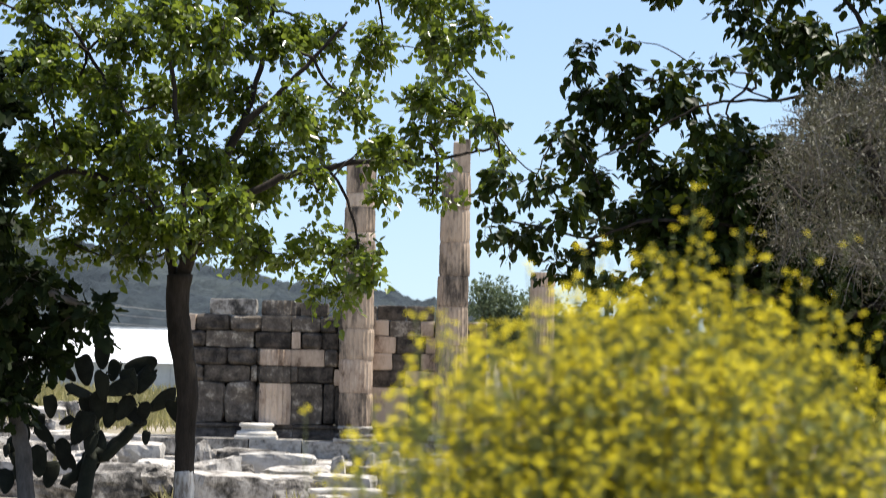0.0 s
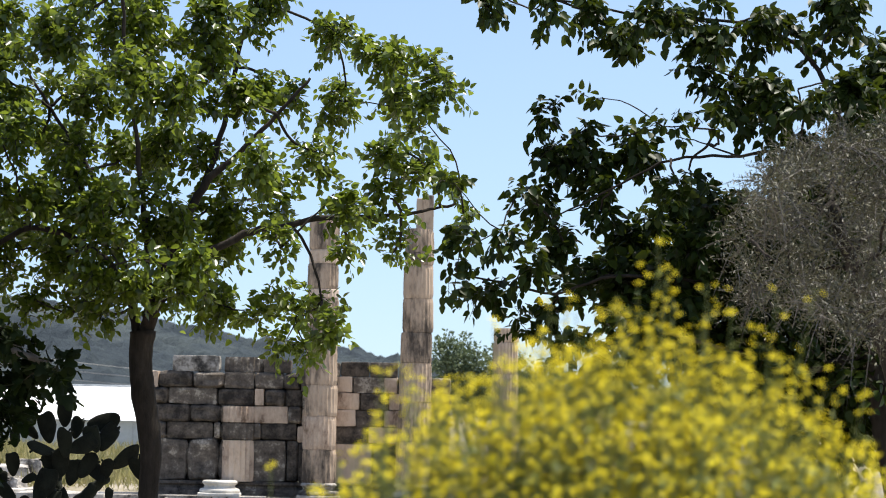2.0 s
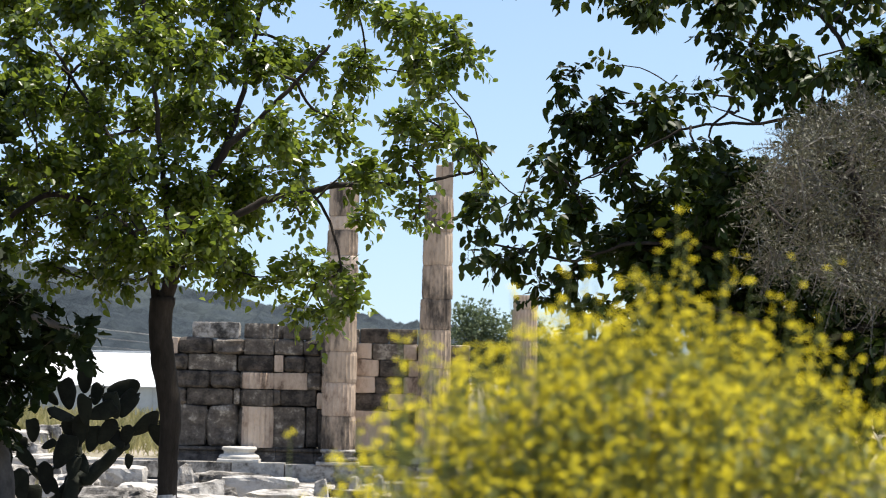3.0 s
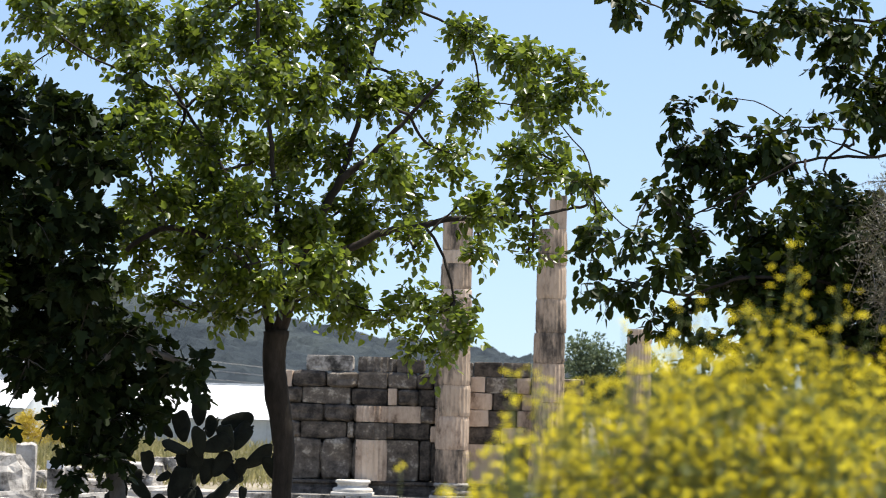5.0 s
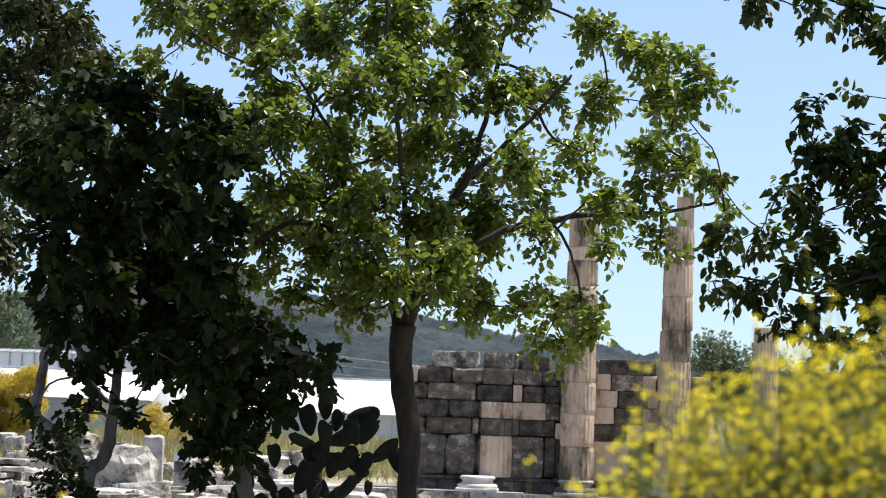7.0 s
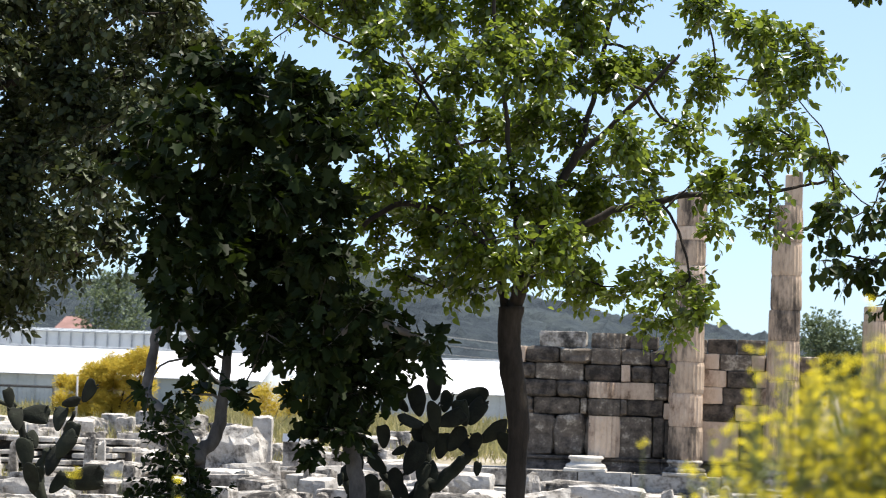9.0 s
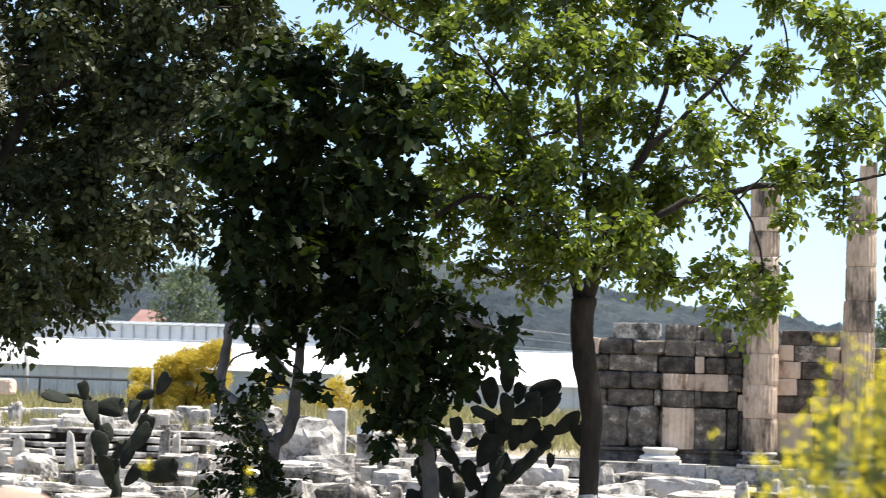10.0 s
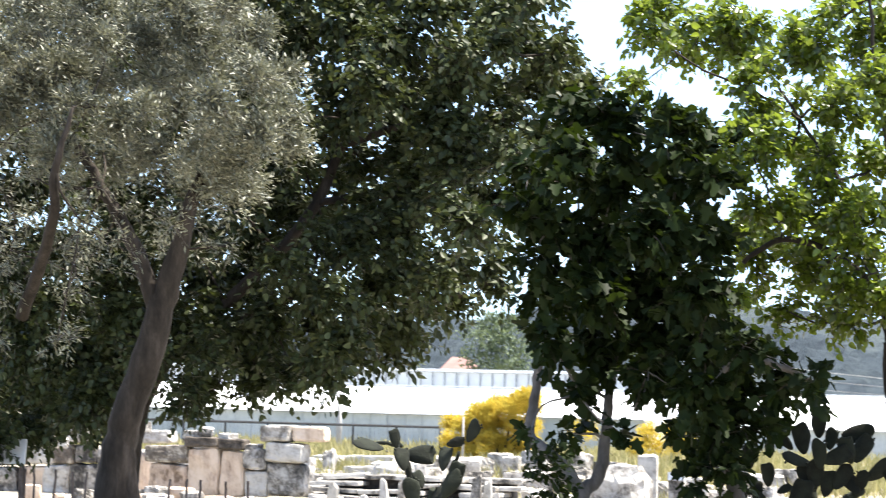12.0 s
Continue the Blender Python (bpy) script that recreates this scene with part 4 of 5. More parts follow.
def olives():
    d = 29.0
    x = spot(-436.3, -47.1, d).x
    base = Vector((x, d, ground_z(x, d)))
    paths = (
        ([base - Vector((0, 0, 0.15)), spot(-435.3, -37.4, d), spot(-431.7, -13.1, d), spot(-423.2, 13.7, d), spot(-416.2, 38.0, d), spot(-409.2, 62.4, d), spot(-399.4, 96.4, d)], (0.28, 0.24, 0.2, 0.19, 0.17, 0.13, 0.06)),
        ([spot(-427.0, -49.2, d), spot(-428.9, -32.4, d), spot(-431.6, -15.5, d)], (0.12, 0.1, 0.08)),
        ([spot(-416.8, 33.2, d), spot(-429.6, 62.2, d), spot(-446.4, 89.1, d), spot(-468.9, 121.3, d)], (0.12, 0.1, 0.07, 0.03)),
        ([spot(-481.7, 32.3, d - 1.0), spot(-468.4, 71.8, d - 1.9), spot(-468.0, 96.5, d - 2.2), spot(-460.9, 123.7, d - 2.2)], (0.08, 0.07, 0.05, 0.02)),
    )
    rows = (
        (-531.5, 182.5, -391.7, 179.2), (-530.8, 167.3, -380.9, 164.3), (-530.2, 152.1, -367.6, 149.5), (-529.6, 136.9, -358.2, 134.8), (-529.0, 121.8, -356.5, 120.3), (-528.4, 106.7, -358.6, 105.9),
        (-527.8, 91.6, -370.9, 91.5), (-527.1, 76.6, -375.6, 77.0), (-526.5, 61.6, -380.3, 65.0), (-525.9, 40.6, -446.5, 46.1), (-525.4, 20.1, -462.6, 22.4),
    )
    olive_tree(d, base, paths, rows, 61, "old grey-leaved olive with a leaning trunk on the bank", 7600, thin_below=lambda c: (c.z - EYE) * 1000 / 29 < 92 + 0.55 * max(0.0, -c.x * 1000 / 29 - 440))
    d = 17.0
    base = Vector((3.75, d, 0))
    paths = (([base - Vector((0, 0, 0.1)), base + Vector((0.05, 0, 0.8)), spot(193.0, 27.0, d), spot(178.9, 58.3, d), spot(169.5, 85.1, d)], (0.14, 0.12, 0.09, 0.06, 0.03)),)
    rows = (
        (152.0, 108.0, 200.0, 110.8), (144.0, 99.7, 200.0, 102.7), (139.7, 90.2, 200.2, 91.4), (135.4, 78.8, 200.4, 80.1), (131.2, 67.5, 200.5, 68.8), (131.8, 56.3, 200.7, 57.5), (137.0, 46.5, 200.9, 47.4), (160.0, 37.0, 200.9, 37.4),
    )
    olive_tree(d, base, paths, rows, 71, "grey-leaved olive beside the flowering bush", 9500, 0.042, LEAF_O_DIM, 0.26, 0.11, 3, 13)


main_mulberry()
right_mulberry()
fig_tree()
plane_tree()
olives()
# limbs belong to their trunk
for ob in [o for o in scene.objects if o.parent and o.name.split(".")[0] in ("limb", "branch")]:
    trunks = [o for o in ob.parent.children if o.name.split(".")[0] == "trunk"]
    if trunks:
        ob.parent = trunks[0]


# ---- prickly pears ----
def pad_mesh(seed, bend):
    """A fleshy pad with a waisted foot, an uneven rim, a bent blade and a few buds along the rim."""
    rng = random.Random(seed)
    verts, faces, nu, nv = [], [], 14, 10
    for j in range(nv + 1):
        th = math.pi * j / nv
        t = (1 - math.cos(th)) / 2
        w = max(0.04, 0.33 * math.sin(th) ** 0.9 * (0.62 + 0.5 * t))
        for i in range(nu):
            a = 2 * math.pi * i / nu
            p = Vector((w * math.cos(a), 0.07 * math.sin(a) * (w / 0.4 + 0.2), t))
            p *= 1 + 0.16 * noise.noise(p * 3.1 + Vector((seed * 4.3, 0, 0)))
            p.y += bend * (t * t + 1.5 * p.x * p.x)
            verts.append(p)
    for j in range(nv):
        for i in range(nu):
            a, b = j * nu + i, j * nu + (i + 1) % nu
            faces.append((a, b, b + nu, a + nu))
    faces.append(tuple(range(nu - 1, -1, -1)))
    faces.append(tuple(nv * nu + i for i in range(nu)))
    for _ in range(seed % 3 + 1):
        a = rng.uniform(0.3, 2.8)
        c = Vector((0.27 * math.cos(a), bend * 0.6, 0.66 + 0.3 * math.sin(a)))
        tube(verts, faces, (c, c + Vector((0.05 * math.cos(a), 0, 0.05)), c + Vector((0.1 * math.cos(a), 0, 0.1 * math.sin(a)))), (0.03, 0.04, 0.025), 6)
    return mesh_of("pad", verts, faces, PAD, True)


PAD_MESHES = [pad_mesh(k, (0.0, 0.16, -0.2, 0.28, -0.1)[k]) for k in range(5)]


def prickly_pear(d, base_a, label, stems, pads, seed, scale=1.06, young=0):
    rng = random.Random(seed)
    x = base_a * d / 1000
    base = Vector((x, d, ground_z(x, d)))
    pp = thing("prickly_pear", base, label, "cactus", "prickly pears")
    for k, (pts, r) in enumerate(stems):
        line = [spot(a, b, d + 0.1 * k) for a, b in pts]
        line[0].z = base.z - 0.05 if k == 0 else line[0].z
        # stems take the pads' shade-darkened colour too
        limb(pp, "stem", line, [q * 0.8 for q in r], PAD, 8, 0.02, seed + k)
    # younger pads that fill the heart of the plant
    grown = []
    for pts, r in stems:
        for (a0, b0), (a1, b1) in zip(pts[1:], pts[2:]):
            for _ in range(young):
                f = rng.random()
                grown.append((a0 + (a1 - a0) * f + rng.uniform(-4, 4), b0 + (b1 - b0) * f + rng.uniform(-2, 5), rng.uniform(8, 12), rng.uniform(-60, 60)))
    for a, b, ln, lean in list(pads) + grown:
        size = ln * d / 1000 * scale
        p = spot(a, b, d + rng.uniform(-0.25, 0.25)) - base
        turn = Euler((rng.uniform(-0.3, 0.3), 0, 0)).to_matrix().to_4x4() @ Euler((0, radians(lean), 0)).to_matrix().to_4x4() @ Euler((0, 0, 1.15 if lean == -80 else rng.uniform(-0.5, 0.5))).to_matrix().to_4x4()
        put("pad", PAD_MESHES[rng.randrange(5)], pp, Matrix.Translation(p) @ turn @ Matrix.Translation((0, 0, -size / 2)) @ Matrix.Diagonal((size, size, size, 1)))


UPPER_PADS = ((-134.2, -5.4, 11.7, 0), (-153.7, -16.0, 7.2, 0), (-141.0, -11.4, 13.0, -10), (-146.8, -13.5, 6.7, -40), (-129.3, -11.1, 9.4, 10), (-118.8, -9.1, 13.9, 85), (-117.3, -14.4, 13.0, 20), (-123.1, -15.5, 11.7, -20), (-127.1, -18.0, 12.4, 68), (-133.7, -17.1, 12.6, 0), (-142.8, -20.6, 12.6, -80), (-154.3, -26.1, 10.3, 0), (-161.7, -19.5, 11.2, 8), (-124.9, -26.0, 11.7, 30), (-109.9, -23.7, 13.5, 60), (-104.4, -26.9, 11.2, -20),)
LOWER_PADS = ((-116.0, -37.5, 6.3, 0), (-135.4, -24.9, 12.6, 0), (-147.6, -31.7, 6.7, 70), (-141.7, -34.3, 14.8, 25), (-147.9, -44.7, 13.5, 0), (-158.1, -47.6, 13.9, 0), (-171.2, -43.9, 5.8, 0), (-159.3, -32.0, 8.1, 60), (-156.0, -37.1, 10.3, -40), (-153.5, -52.9, 11.7, 10), (-170.9, -55.6, 11.7, 0), (-121.0, -28.4, 10.3, -35), (-130.4, -28.9, 11.2, 15), (-138.1, -40.2, 10.3, 5), (-165.2, -37.5, 9.9, -15),)
prickly_pear(22.4, -146.0, "branching prickly pear with many flat pads coloured dark as in shade", (
    (([-142.3, -72.8], [-138.5, -49.7], [-130.9, -43.0], [-123.2, -36.3], [-116.9, -31.0]), (0.1, 0.09, 0.08, 0.07, 0.05)),
    (([-147.1, -57.2], [-138.6, -45.8], [-136.3, -35.3], [-135.4, -26.3]), (0.07, 0.07, 0.06, 0.05)),
    (([-163.1, -62.1], [-165.9, -49.2], [-168.8, -42.8], [-167.7, -36.0]), (0.08, 0.07, 0.06, 0.05)),
    (([-158.5, -33.3], [-154.5, -39.7], [-148.7, -46.5]), (0.04, 0.05, 0.05)),
), UPPER_PADS + LOWER_PADS, 3, 0.96, 1)
prickly_pear(24.0, -322.0, "small prickly pear with reaching shade-dark pads", (
    (([-291.3, -77.4], [-294.5, -56.7], [-295.4, -45.2], [-292.9, -37.0]), (0.09, 0.07, 0.055, 0.05)),
    (([-296.3, -54.5], [-302.3, -40.8], [-304.6, -27.0], [-309.3, -17.9]), (0.06, 0.05, 0.045, 0.03)),
    (([-292.7, -40.5], [-285.9, -29.8], [-282.2, -20.4]), (0.045, 0.035, 0.02)),
    (([-306.8, -18.9], [-314.1, -17.6], [-322.5, -19.2]), (0.03, 0.024, 0.018)),
), (
    (-321.3, -19.4, 14.6, -80), (-310.0, -16.0, 9, -10), (-299.4, -22.2, 15.6, 85), (-288.6, -23.4, 12.5, 0), (-284.0, -17.0, 8.5, 75), (-276.3, -12.1, 12, 32), (-299.0, -32.6, 9, -25), (-306.5, -24.0, 12, -12),
    (-283.0, -30.0, 12, 10), (-286.2, -34.5, 14, 28), (-291.0, -41.0, 14, 12), (-302.0, -38.0, 14, -14), (-298.5, -48.0, 14, -8), (-277.0, -48.1, 19, 78), (-288.0, -50.0, 12, 40),
), 5, 0.88)


# ---- flowering bush ----
CREST = ((-58, -75), (-40, -41), (-29, -19), (-18, -6), (0, 0), (16, 8), (38, 16), (60, 22), (83, 27), (105, 29), (128, 22), (150, 8), (171, -8), (195, -24), (235, -60))


def crest(a):
    """Height of the bush's outline over a bearing, both in thousandths of its distance."""
    k = max(q for q in range(len(CREST) - 1) if CREST[q][0] <= a)
    t = (a - CREST[k][0]) / (CREST[k + 1][0] - CREST[k][0])
    return CREST[k][1] + (CREST[k + 1][1] - CREST[k][1]) * t


class Spray:
    """Gathers the stems, leaves and four-petalled flowers of a wild plant."""

    def __init__(self, seed):
        self.rng = np.random.default_rng(seed)
        self.verts, self.faces, self.petals, self.leaves = [], [], [], []

    def flower(self, c):
        rng = self.rng
        up = Vector((rng.normal() * 0.5, -0.4 + rng.normal() * 0.4, 1.0)).normalized()
        s = up.orthogonal().normalized()
        size, a0 = rng.uniform(0.007, 0.0115), rng.random() * 3
        for m in range(4):
            a = m * math.pi / 2 + a0
            self.petals.append((c, (s * math.cos(a) + up.cross(s) * math.sin(a)) + up * 0.35, up, size))

    def stem(self, foot, mid, tip, seed, nodes, start, chance, leaves):
        rng = self.rng
        pts, rad = smooth_line((foot, mid, tip), (0.003, 0.002, 0.0012), 5, 0.006, seed)
        tube(self.verts, self.faces, pts, rad, 3)
        for k in range(nodes + 1):
            f = start + (1 - start) * k / nodes
            j = min(len(pts) - 2, int(f * (len(pts) - 1)))
            p = pts[j].lerp(pts[j + 1], f * (len(pts) - 1) - j)
            q = p + Vector(rng.normal(size=3) * (0.028 if k < nodes else 0.006))
            if k < nodes and rng.random() > chance:
                continue
            tube(self.verts, self.faces, (p, q), (0.0016, 0.001), 3)
            for _ in range(rng.integers(1, 4)):
                self.flower(q + Vector(rng.normal(size=3) * 0.009))
        for _ in range(leaves):
            j = int(rng.uniform(0.3, 0.97) * (len(pts) - 1))
            self.leaves.append((pts[j], Vector(rng.normal(size=3)) + Vector((0, 0, 0.6)), (0, 0, 1), rng.uniform(0.02, 0.045)))

    def finish(self, plant):
        tagged(put("stem_tangle", mesh_of("stem_tangle", self.verts, self.faces, STEM), plant), kind="stuff")
        if self.leaves:
            tagged(put("foliage", leaves_mesh("foliage", *zip(*self.leaves), LANCE, STEM), plant), kind="stuff")
        tagged(put("bloom", leaves_mesh("bloom", *zip(*self.petals), PETAL_SHAPE, PETAL), plant, None, "small bright yellow flowers"), kind="stuff")


def flowering_bush():
    d = 5.5
    base = spot(75, 0, d)
    base.z = 0.0
    bush = thing("flowering_bush", base, "tall wild bush covered in small yellow flowers", "bush")
    sp = Spray(31)
    rng = sp.rng
    for i in range(2200):
        a = rng.uniform(-52, 226)
        if a < 25 and rng.random() > 0.09 + 0.91 * ((a + 52) / 77) ** 1.5:
            continue
        sink = rng.random() ** 1.3 * 85
        b = crest(a) - sink + rng.normal() * 3
        y = d - 0.35 * sink / 85 + rng.normal() * 0.16
        tip = Vector((a * y / 1000, y, EYE + b * y / 1000)) - base
        foot = Vector((tip.x * 0.45 + rng.normal() * 0.1, rng.normal() * 0.12, 0))
        mid = foot.lerp(tip, 0.55) + Vector((0.1 * tip.x, 0, -0.06))
        sp.stem(foot, mid, tip, i, 10, 0.6, 0.7 if a < 140 else 0.3, 22 if a < 140 else 34)
    # long single stems that stand over the rest
    tall = [(100, 67), (104, 57), (147, 50), (163, 50), (57, 44), (120, 51), (92, 49)]
    tall += [(a, crest(a) + rng.uniform(4, 20)) for a in rng.uniform(-20, 185, 34)]
    for i, (a, b) in enumerate(tall):
        y = d + rng.normal() * 0.12
        tip = Vector((a * y / 1000, y, EYE + b * y / 1000)) - base
        foot = Vector((tip.x * 0.7, rng.normal() * 0.1, 0.6))
        sp.stem(foot, foot.lerp(tip, 0.6) + Vector((rng.normal() * 0.015, 0, 0)), tip, 3000 + i, 5, 0.84, 0.45, 8)
    sp.finish(bush)
    for i, (a, b) in enumerate(((-54, -26), (-286, -47), (-266, -44), (-243, -48), (-240, -52))):
        root = Vector((a * d / 1000, d, 0.0))
        stalk = thing("flower_stalk", root, "lone thin stalk with a few small yellow flowers", "flower", "lone yellow flower stalks")
        one = Spray(90 + i)
        tip = Vector((0.01, 0, EYE + b * d / 1000))
        one.stem(Vector(), tip * 0.55 + Vector((0.02, 0, 0)), tip, 50 + i, 1, 0.99, 0.0, 10)
        one.finish(stalk)


flowering_bush()


# ---- fence, poles, far things ----
def fence():
    d = 100.0
    g = spot(-290.3, -22.3, d).z
    f = thing("fence", (0, d, g), "dark iron mesh fence round the excavation", "fence")
    top = spot(-290.8, -11.0, d).z - g
    x1 = spot(-290.8, -11.0, d).x
    me_v, me_f = [], []
    tube(me_v, me_f, [(0, 0, -0.3), (0, 0, top + 0.05)], (0.055, 0.055), 6)
    post = mesh_of("post", me_v, me_f, IRON, True)
    for i in range(16):
        put("post", post, f, Matrix.Translation((x1 - i * 1.9, 0, 0)))
    for z in (top, 0.08):
        v, fc = [], []
        tube(v, fc, [(x1 - 29, 0, z), (x1, 0, z)], (0.055, 0.055), 5)
        put("rail", mesh_of("rail", v, fc, IRON), f)
    v, fc = [], []
    for i in range(150):
        x = x1 - i * 0.19
        tube(v, fc, [(x, 0.02, 0.08), (x, 0.02, top)], (0.004, 0.004), 3)
    put("mesh_wires", mesh_of("mesh_wires", v, fc, IRON), f)


def shrub(d, rows, step, n, length, material, label, seed, name="broom_bush"):
    cl = [(c, r * 1.9) for c, r in bands(rows, d, 1.2, step, seed)]
    low = min(c.z for c, r in cl)
    x = sum(c.x for c, r in cl) / len(cl)
    base = Vector((x, d, min(ground_z(x, d), low)))
    b = thing(name, base, label, "bush" if "bush" in name else "tree", "")
    stem_v, stem_f = [], []
    for c, r in cl[::2]:
        tube(stem_v, stem_f, (Vector((c.x * 0.3 + x * 0.7, d, base.z - 0.1)) - base, c - base), (0.03 * d / 100, 0.008), 4)
    tagged(put("stem_tangle", mesh_of("stem_tangle", stem_v, stem_f, BARK), b), kind="stuff")
    p, w, f, s, lines = foliage(cl, n, length, seed, length * 4, -0.3)
    tagged(put("crown", leaves_mesh("crown", p - np.array(base), w, f, s, OVAL, material), b), kind="stuff")


fence()
shrub(96, ((-260.8, 1.1, -249.8, 4.0), (-271.7, -2.1, -249.7, 0.8), (-279.9, -5.2, -249.5, -2.0), (-287.2, -9.5, -249.2, -8.2), (-289.3, -16.0, -249.0, -14.6), (-287.2, -21.0, -248.8, -19.7)), 3.6, 6500, 0.055, BROOM, "large broom bush in full yellow bloom by the fence", 81)
shrub(94, ((-207.4, -9.7, -188.8, -9.1), (-209.5, -15.5, -187.4, -14.7), (-235.5, -9.6, -226.0, -11.5)), 4.5, 2400, 0.055, BROOM, "yellow blooming broom bush behind the stones", 83)
shrub(170, ((-276.2, 30.7, -258.4, 32.3), (-278.3, 23.7, -255.7, 24.3), (-279.2, 16.7, -253.1, 17.5), (-280.2, 12.0, -252.9, 11.7)), 5, 60, 0.28, LEAF_FAR, "green tree behind the greenhouse roof", 85, "distant_tree")
shrub(110, ((15.3, 22.4, 26.5, 24.0), (12.7, 17.2, 33.4, 18.8), (12.8, 11.5, 46.9, 17.3), (13.0, 4.8, 62.8, 11.6), (18.0, 1.6, 66.2, 6.1)), 5, 260, 0.2, LEAF_FAR, "green bushy tree beyond the temple", 87, "distant_tree")
shrub(110, ((-412.7, 26.0, -404.9, 26.1), (-412.9, 18.7, -403.3, 18.9)), 4, 110, 0.2, LEAF_FAR, "pale green tree beyond the greenhouse", 89, "distant_tree")


# ---- ruins by the fence and on the bank ----
def ruin_piece(ob_parent, a0, b0, a1, b1, d, seed, material, deep=0.7, name="block", worn=0.11):
    p, q = spot(a0, b0, d), spot(a1, b1, d)
    w, h = abs(q.x - p.x), abs(p.z - q.z)
    me = rough_block(w - 0.01, h - 0.008, deep, seed, material, worn, 6, broken=0.2)
    turn = Euler((0, 0.03 * math.sin(seed * 1.7), 0.08 * math.sin(seed * 2.9))).to_matrix().to_4x4()
    return put(name, me, ob_parent, Matrix.Translation(((p.x + q.x) / 2, deep / 2 + 0.06 * math.sin(seed * 3.3), (p.z + q.z) / 2)) @ turn)


def ruined_wall():
    d = 62.0
    w = thing("wall_ruin", (0, d, 0), "low ruined wall of squared limestone blocks, some dark on top", "wall", kind="structure")
    rows = (
        ((-422.8, -21.8), (-403.0, -29.2), DARK_STONE), ((-420.7, -29.7), (-403.3, -46.0), PEACH_STONE), ((-404.5, -17.7), (-388.9, -22.1), DARK_STONE),
        ((-403.3, -22.5), (-388.5, -43.1), PEACH_STONE), ((-389.0, -18.2), (-377.3, -22.9), DARK_STONE), ((-388.3, -23.2), (-377.0, -42.7), PEACH_STONE),
        ((-377.4, -22.4), (-367.2, -30.9), STONE), ((-377.1, -31.2), (-366.8, -42.3), STONE), ((-367.6, -19.3), (-350.4, -27.6), STONE), ((-367.0, -28.1), (-350.5, -41.8), STONE),
        ((-370.3, -12.0), (-356.4, -19.0), STONE), ((-356.4, -12.1), (-341.9, -18.6), PEACH_STONE),
    )
    for i, (p, q, m) in enumerate(rows):
        ruin_piece(w, *p, *q, d, 100 + i, m)
    w.matrix_basis = Matrix.Translation((0, d, 0))
    v = thing("wall_ruin", (0, d + 2, 0), "ruined wall of grey limestone blocks beyond the bank", "wall", kind="structure")
    rows = (
        ((-509.4, -23.8), (-490.0, -32.8), STONE), ((-490.4, -23.5), (-477.7, -32.4), DARK_STONE), ((-478.0, -22.9), (-464.6, -31.5), STONE), ((-464.9, -22.8), (-455.0, -31.2), DARK_STONE), ((-455.4, -22.7), (-445.3, -30.5), STONE),
        ((-509.0, -33.4), (-481.4, -46.2), STONE), ((-482.0, -32.6), (-468.6, -45.8), PEACH_STONE), ((-469.1, -31.7), (-457.4, -45.4), STONE), ((-458.0, -30.8), (-444.2, -45.0), STONE),
        ((-474.5, -16.0), (-450.3, -22.1), STONE), ((-445.0, -23.2), (-432.4, -44.6), STONE), ((-433.1, -25.3), (-422.0, -44.2), PEACH_STONE), ((-429.0, -15.5), (-411.1, -21.2), STONE),
    )
    for i, (p, q, m) in enumerate(rows):
        ruin_piece(v, *p, *q, d + 2, 120 + i, m)


def stacked_seats():
    """Rows of long thin slabs, one set back above another, with upright pieces standing before them."""
    d0 = 61.0
    st = thing("slab_steps", (0, d0, 0), "low flight of thin pale limestone slabs stacked in rows", "steps", kind="structure")
    rng = random.Random(19)
    left, right = spot(-343.4, -42.3, d0).x, spot(-261.7, -39.3, d0).x
    for r in range(6):
        z1 = spot(-303.9, -31.2, d0).z - 0.17 * r
        x = left
        while x < right + 0.3 * math.sin(r * 2.2):
            w = rng.uniform(0.5, 1.5)
            if rng.random() < 0.14:
                x += w
                continue
            me = rough_block(w - 0.03, rng.uniform(0.10, 0.135), 0.9, 200 + int(x * 7) + r, STONE, 0.05)
            put("slab", me, st, Matrix.Translation((x + w / 2, 0.5 - 0.3 * r + rng.uniform(-0.08, 0.08), z1 - 0.08)) @ Euler((0, rng.gauss(0, 0.035), rng.gauss(0, 0.09))).to_matrix().to_4x4())
            x += w
    me = rough_block(right - left, 1.2, 0.8, 3, DARK_STONE, 0.02)
    put("core", me, st, Matrix.Translation(((left + right) / 2, 0.85, spot(-303.9, -31.2, d0).z - 0.75)))


def placed_stone(a0, b0, a1, b1, d, i, label, boulder=False, mat=None, tilt=0.0, deep=0.6):
    p, q = spot(a0, b0, d), spot(a1, b1, d)
    x, w = (p.x + q.x) / 2, abs(q.x - p.x)
    g = ground_z(x, d)
    return stone(x, d, w, p.z - g + 0.08 * (p.z - g), deep, 0.06 * (i % 5 - 2), tilt, i, boulder, mat, label, g)


ruined_wall()
stacked_seats()
for k, (p, q) in enumerate((((-340.5, -35.7), (-334.3, -46.7)), ((-316.8, -33.9), (-311.5, -45.8)), ((-308.6, -34.1), (-304.4, -43.7)), ((-277.5, -32.5), (-272.8, -42.5)), ((-271.5, -32.8), (-267.8, -42.3)), ((-325.3, -40.5), (-320.2, -46.1)))):
    placed_stone(*p, *q, 58.2, k, "narrow upright limestone piece standing before the slab rows", False, None, 0.12 * (-1) ** k, 0.22)
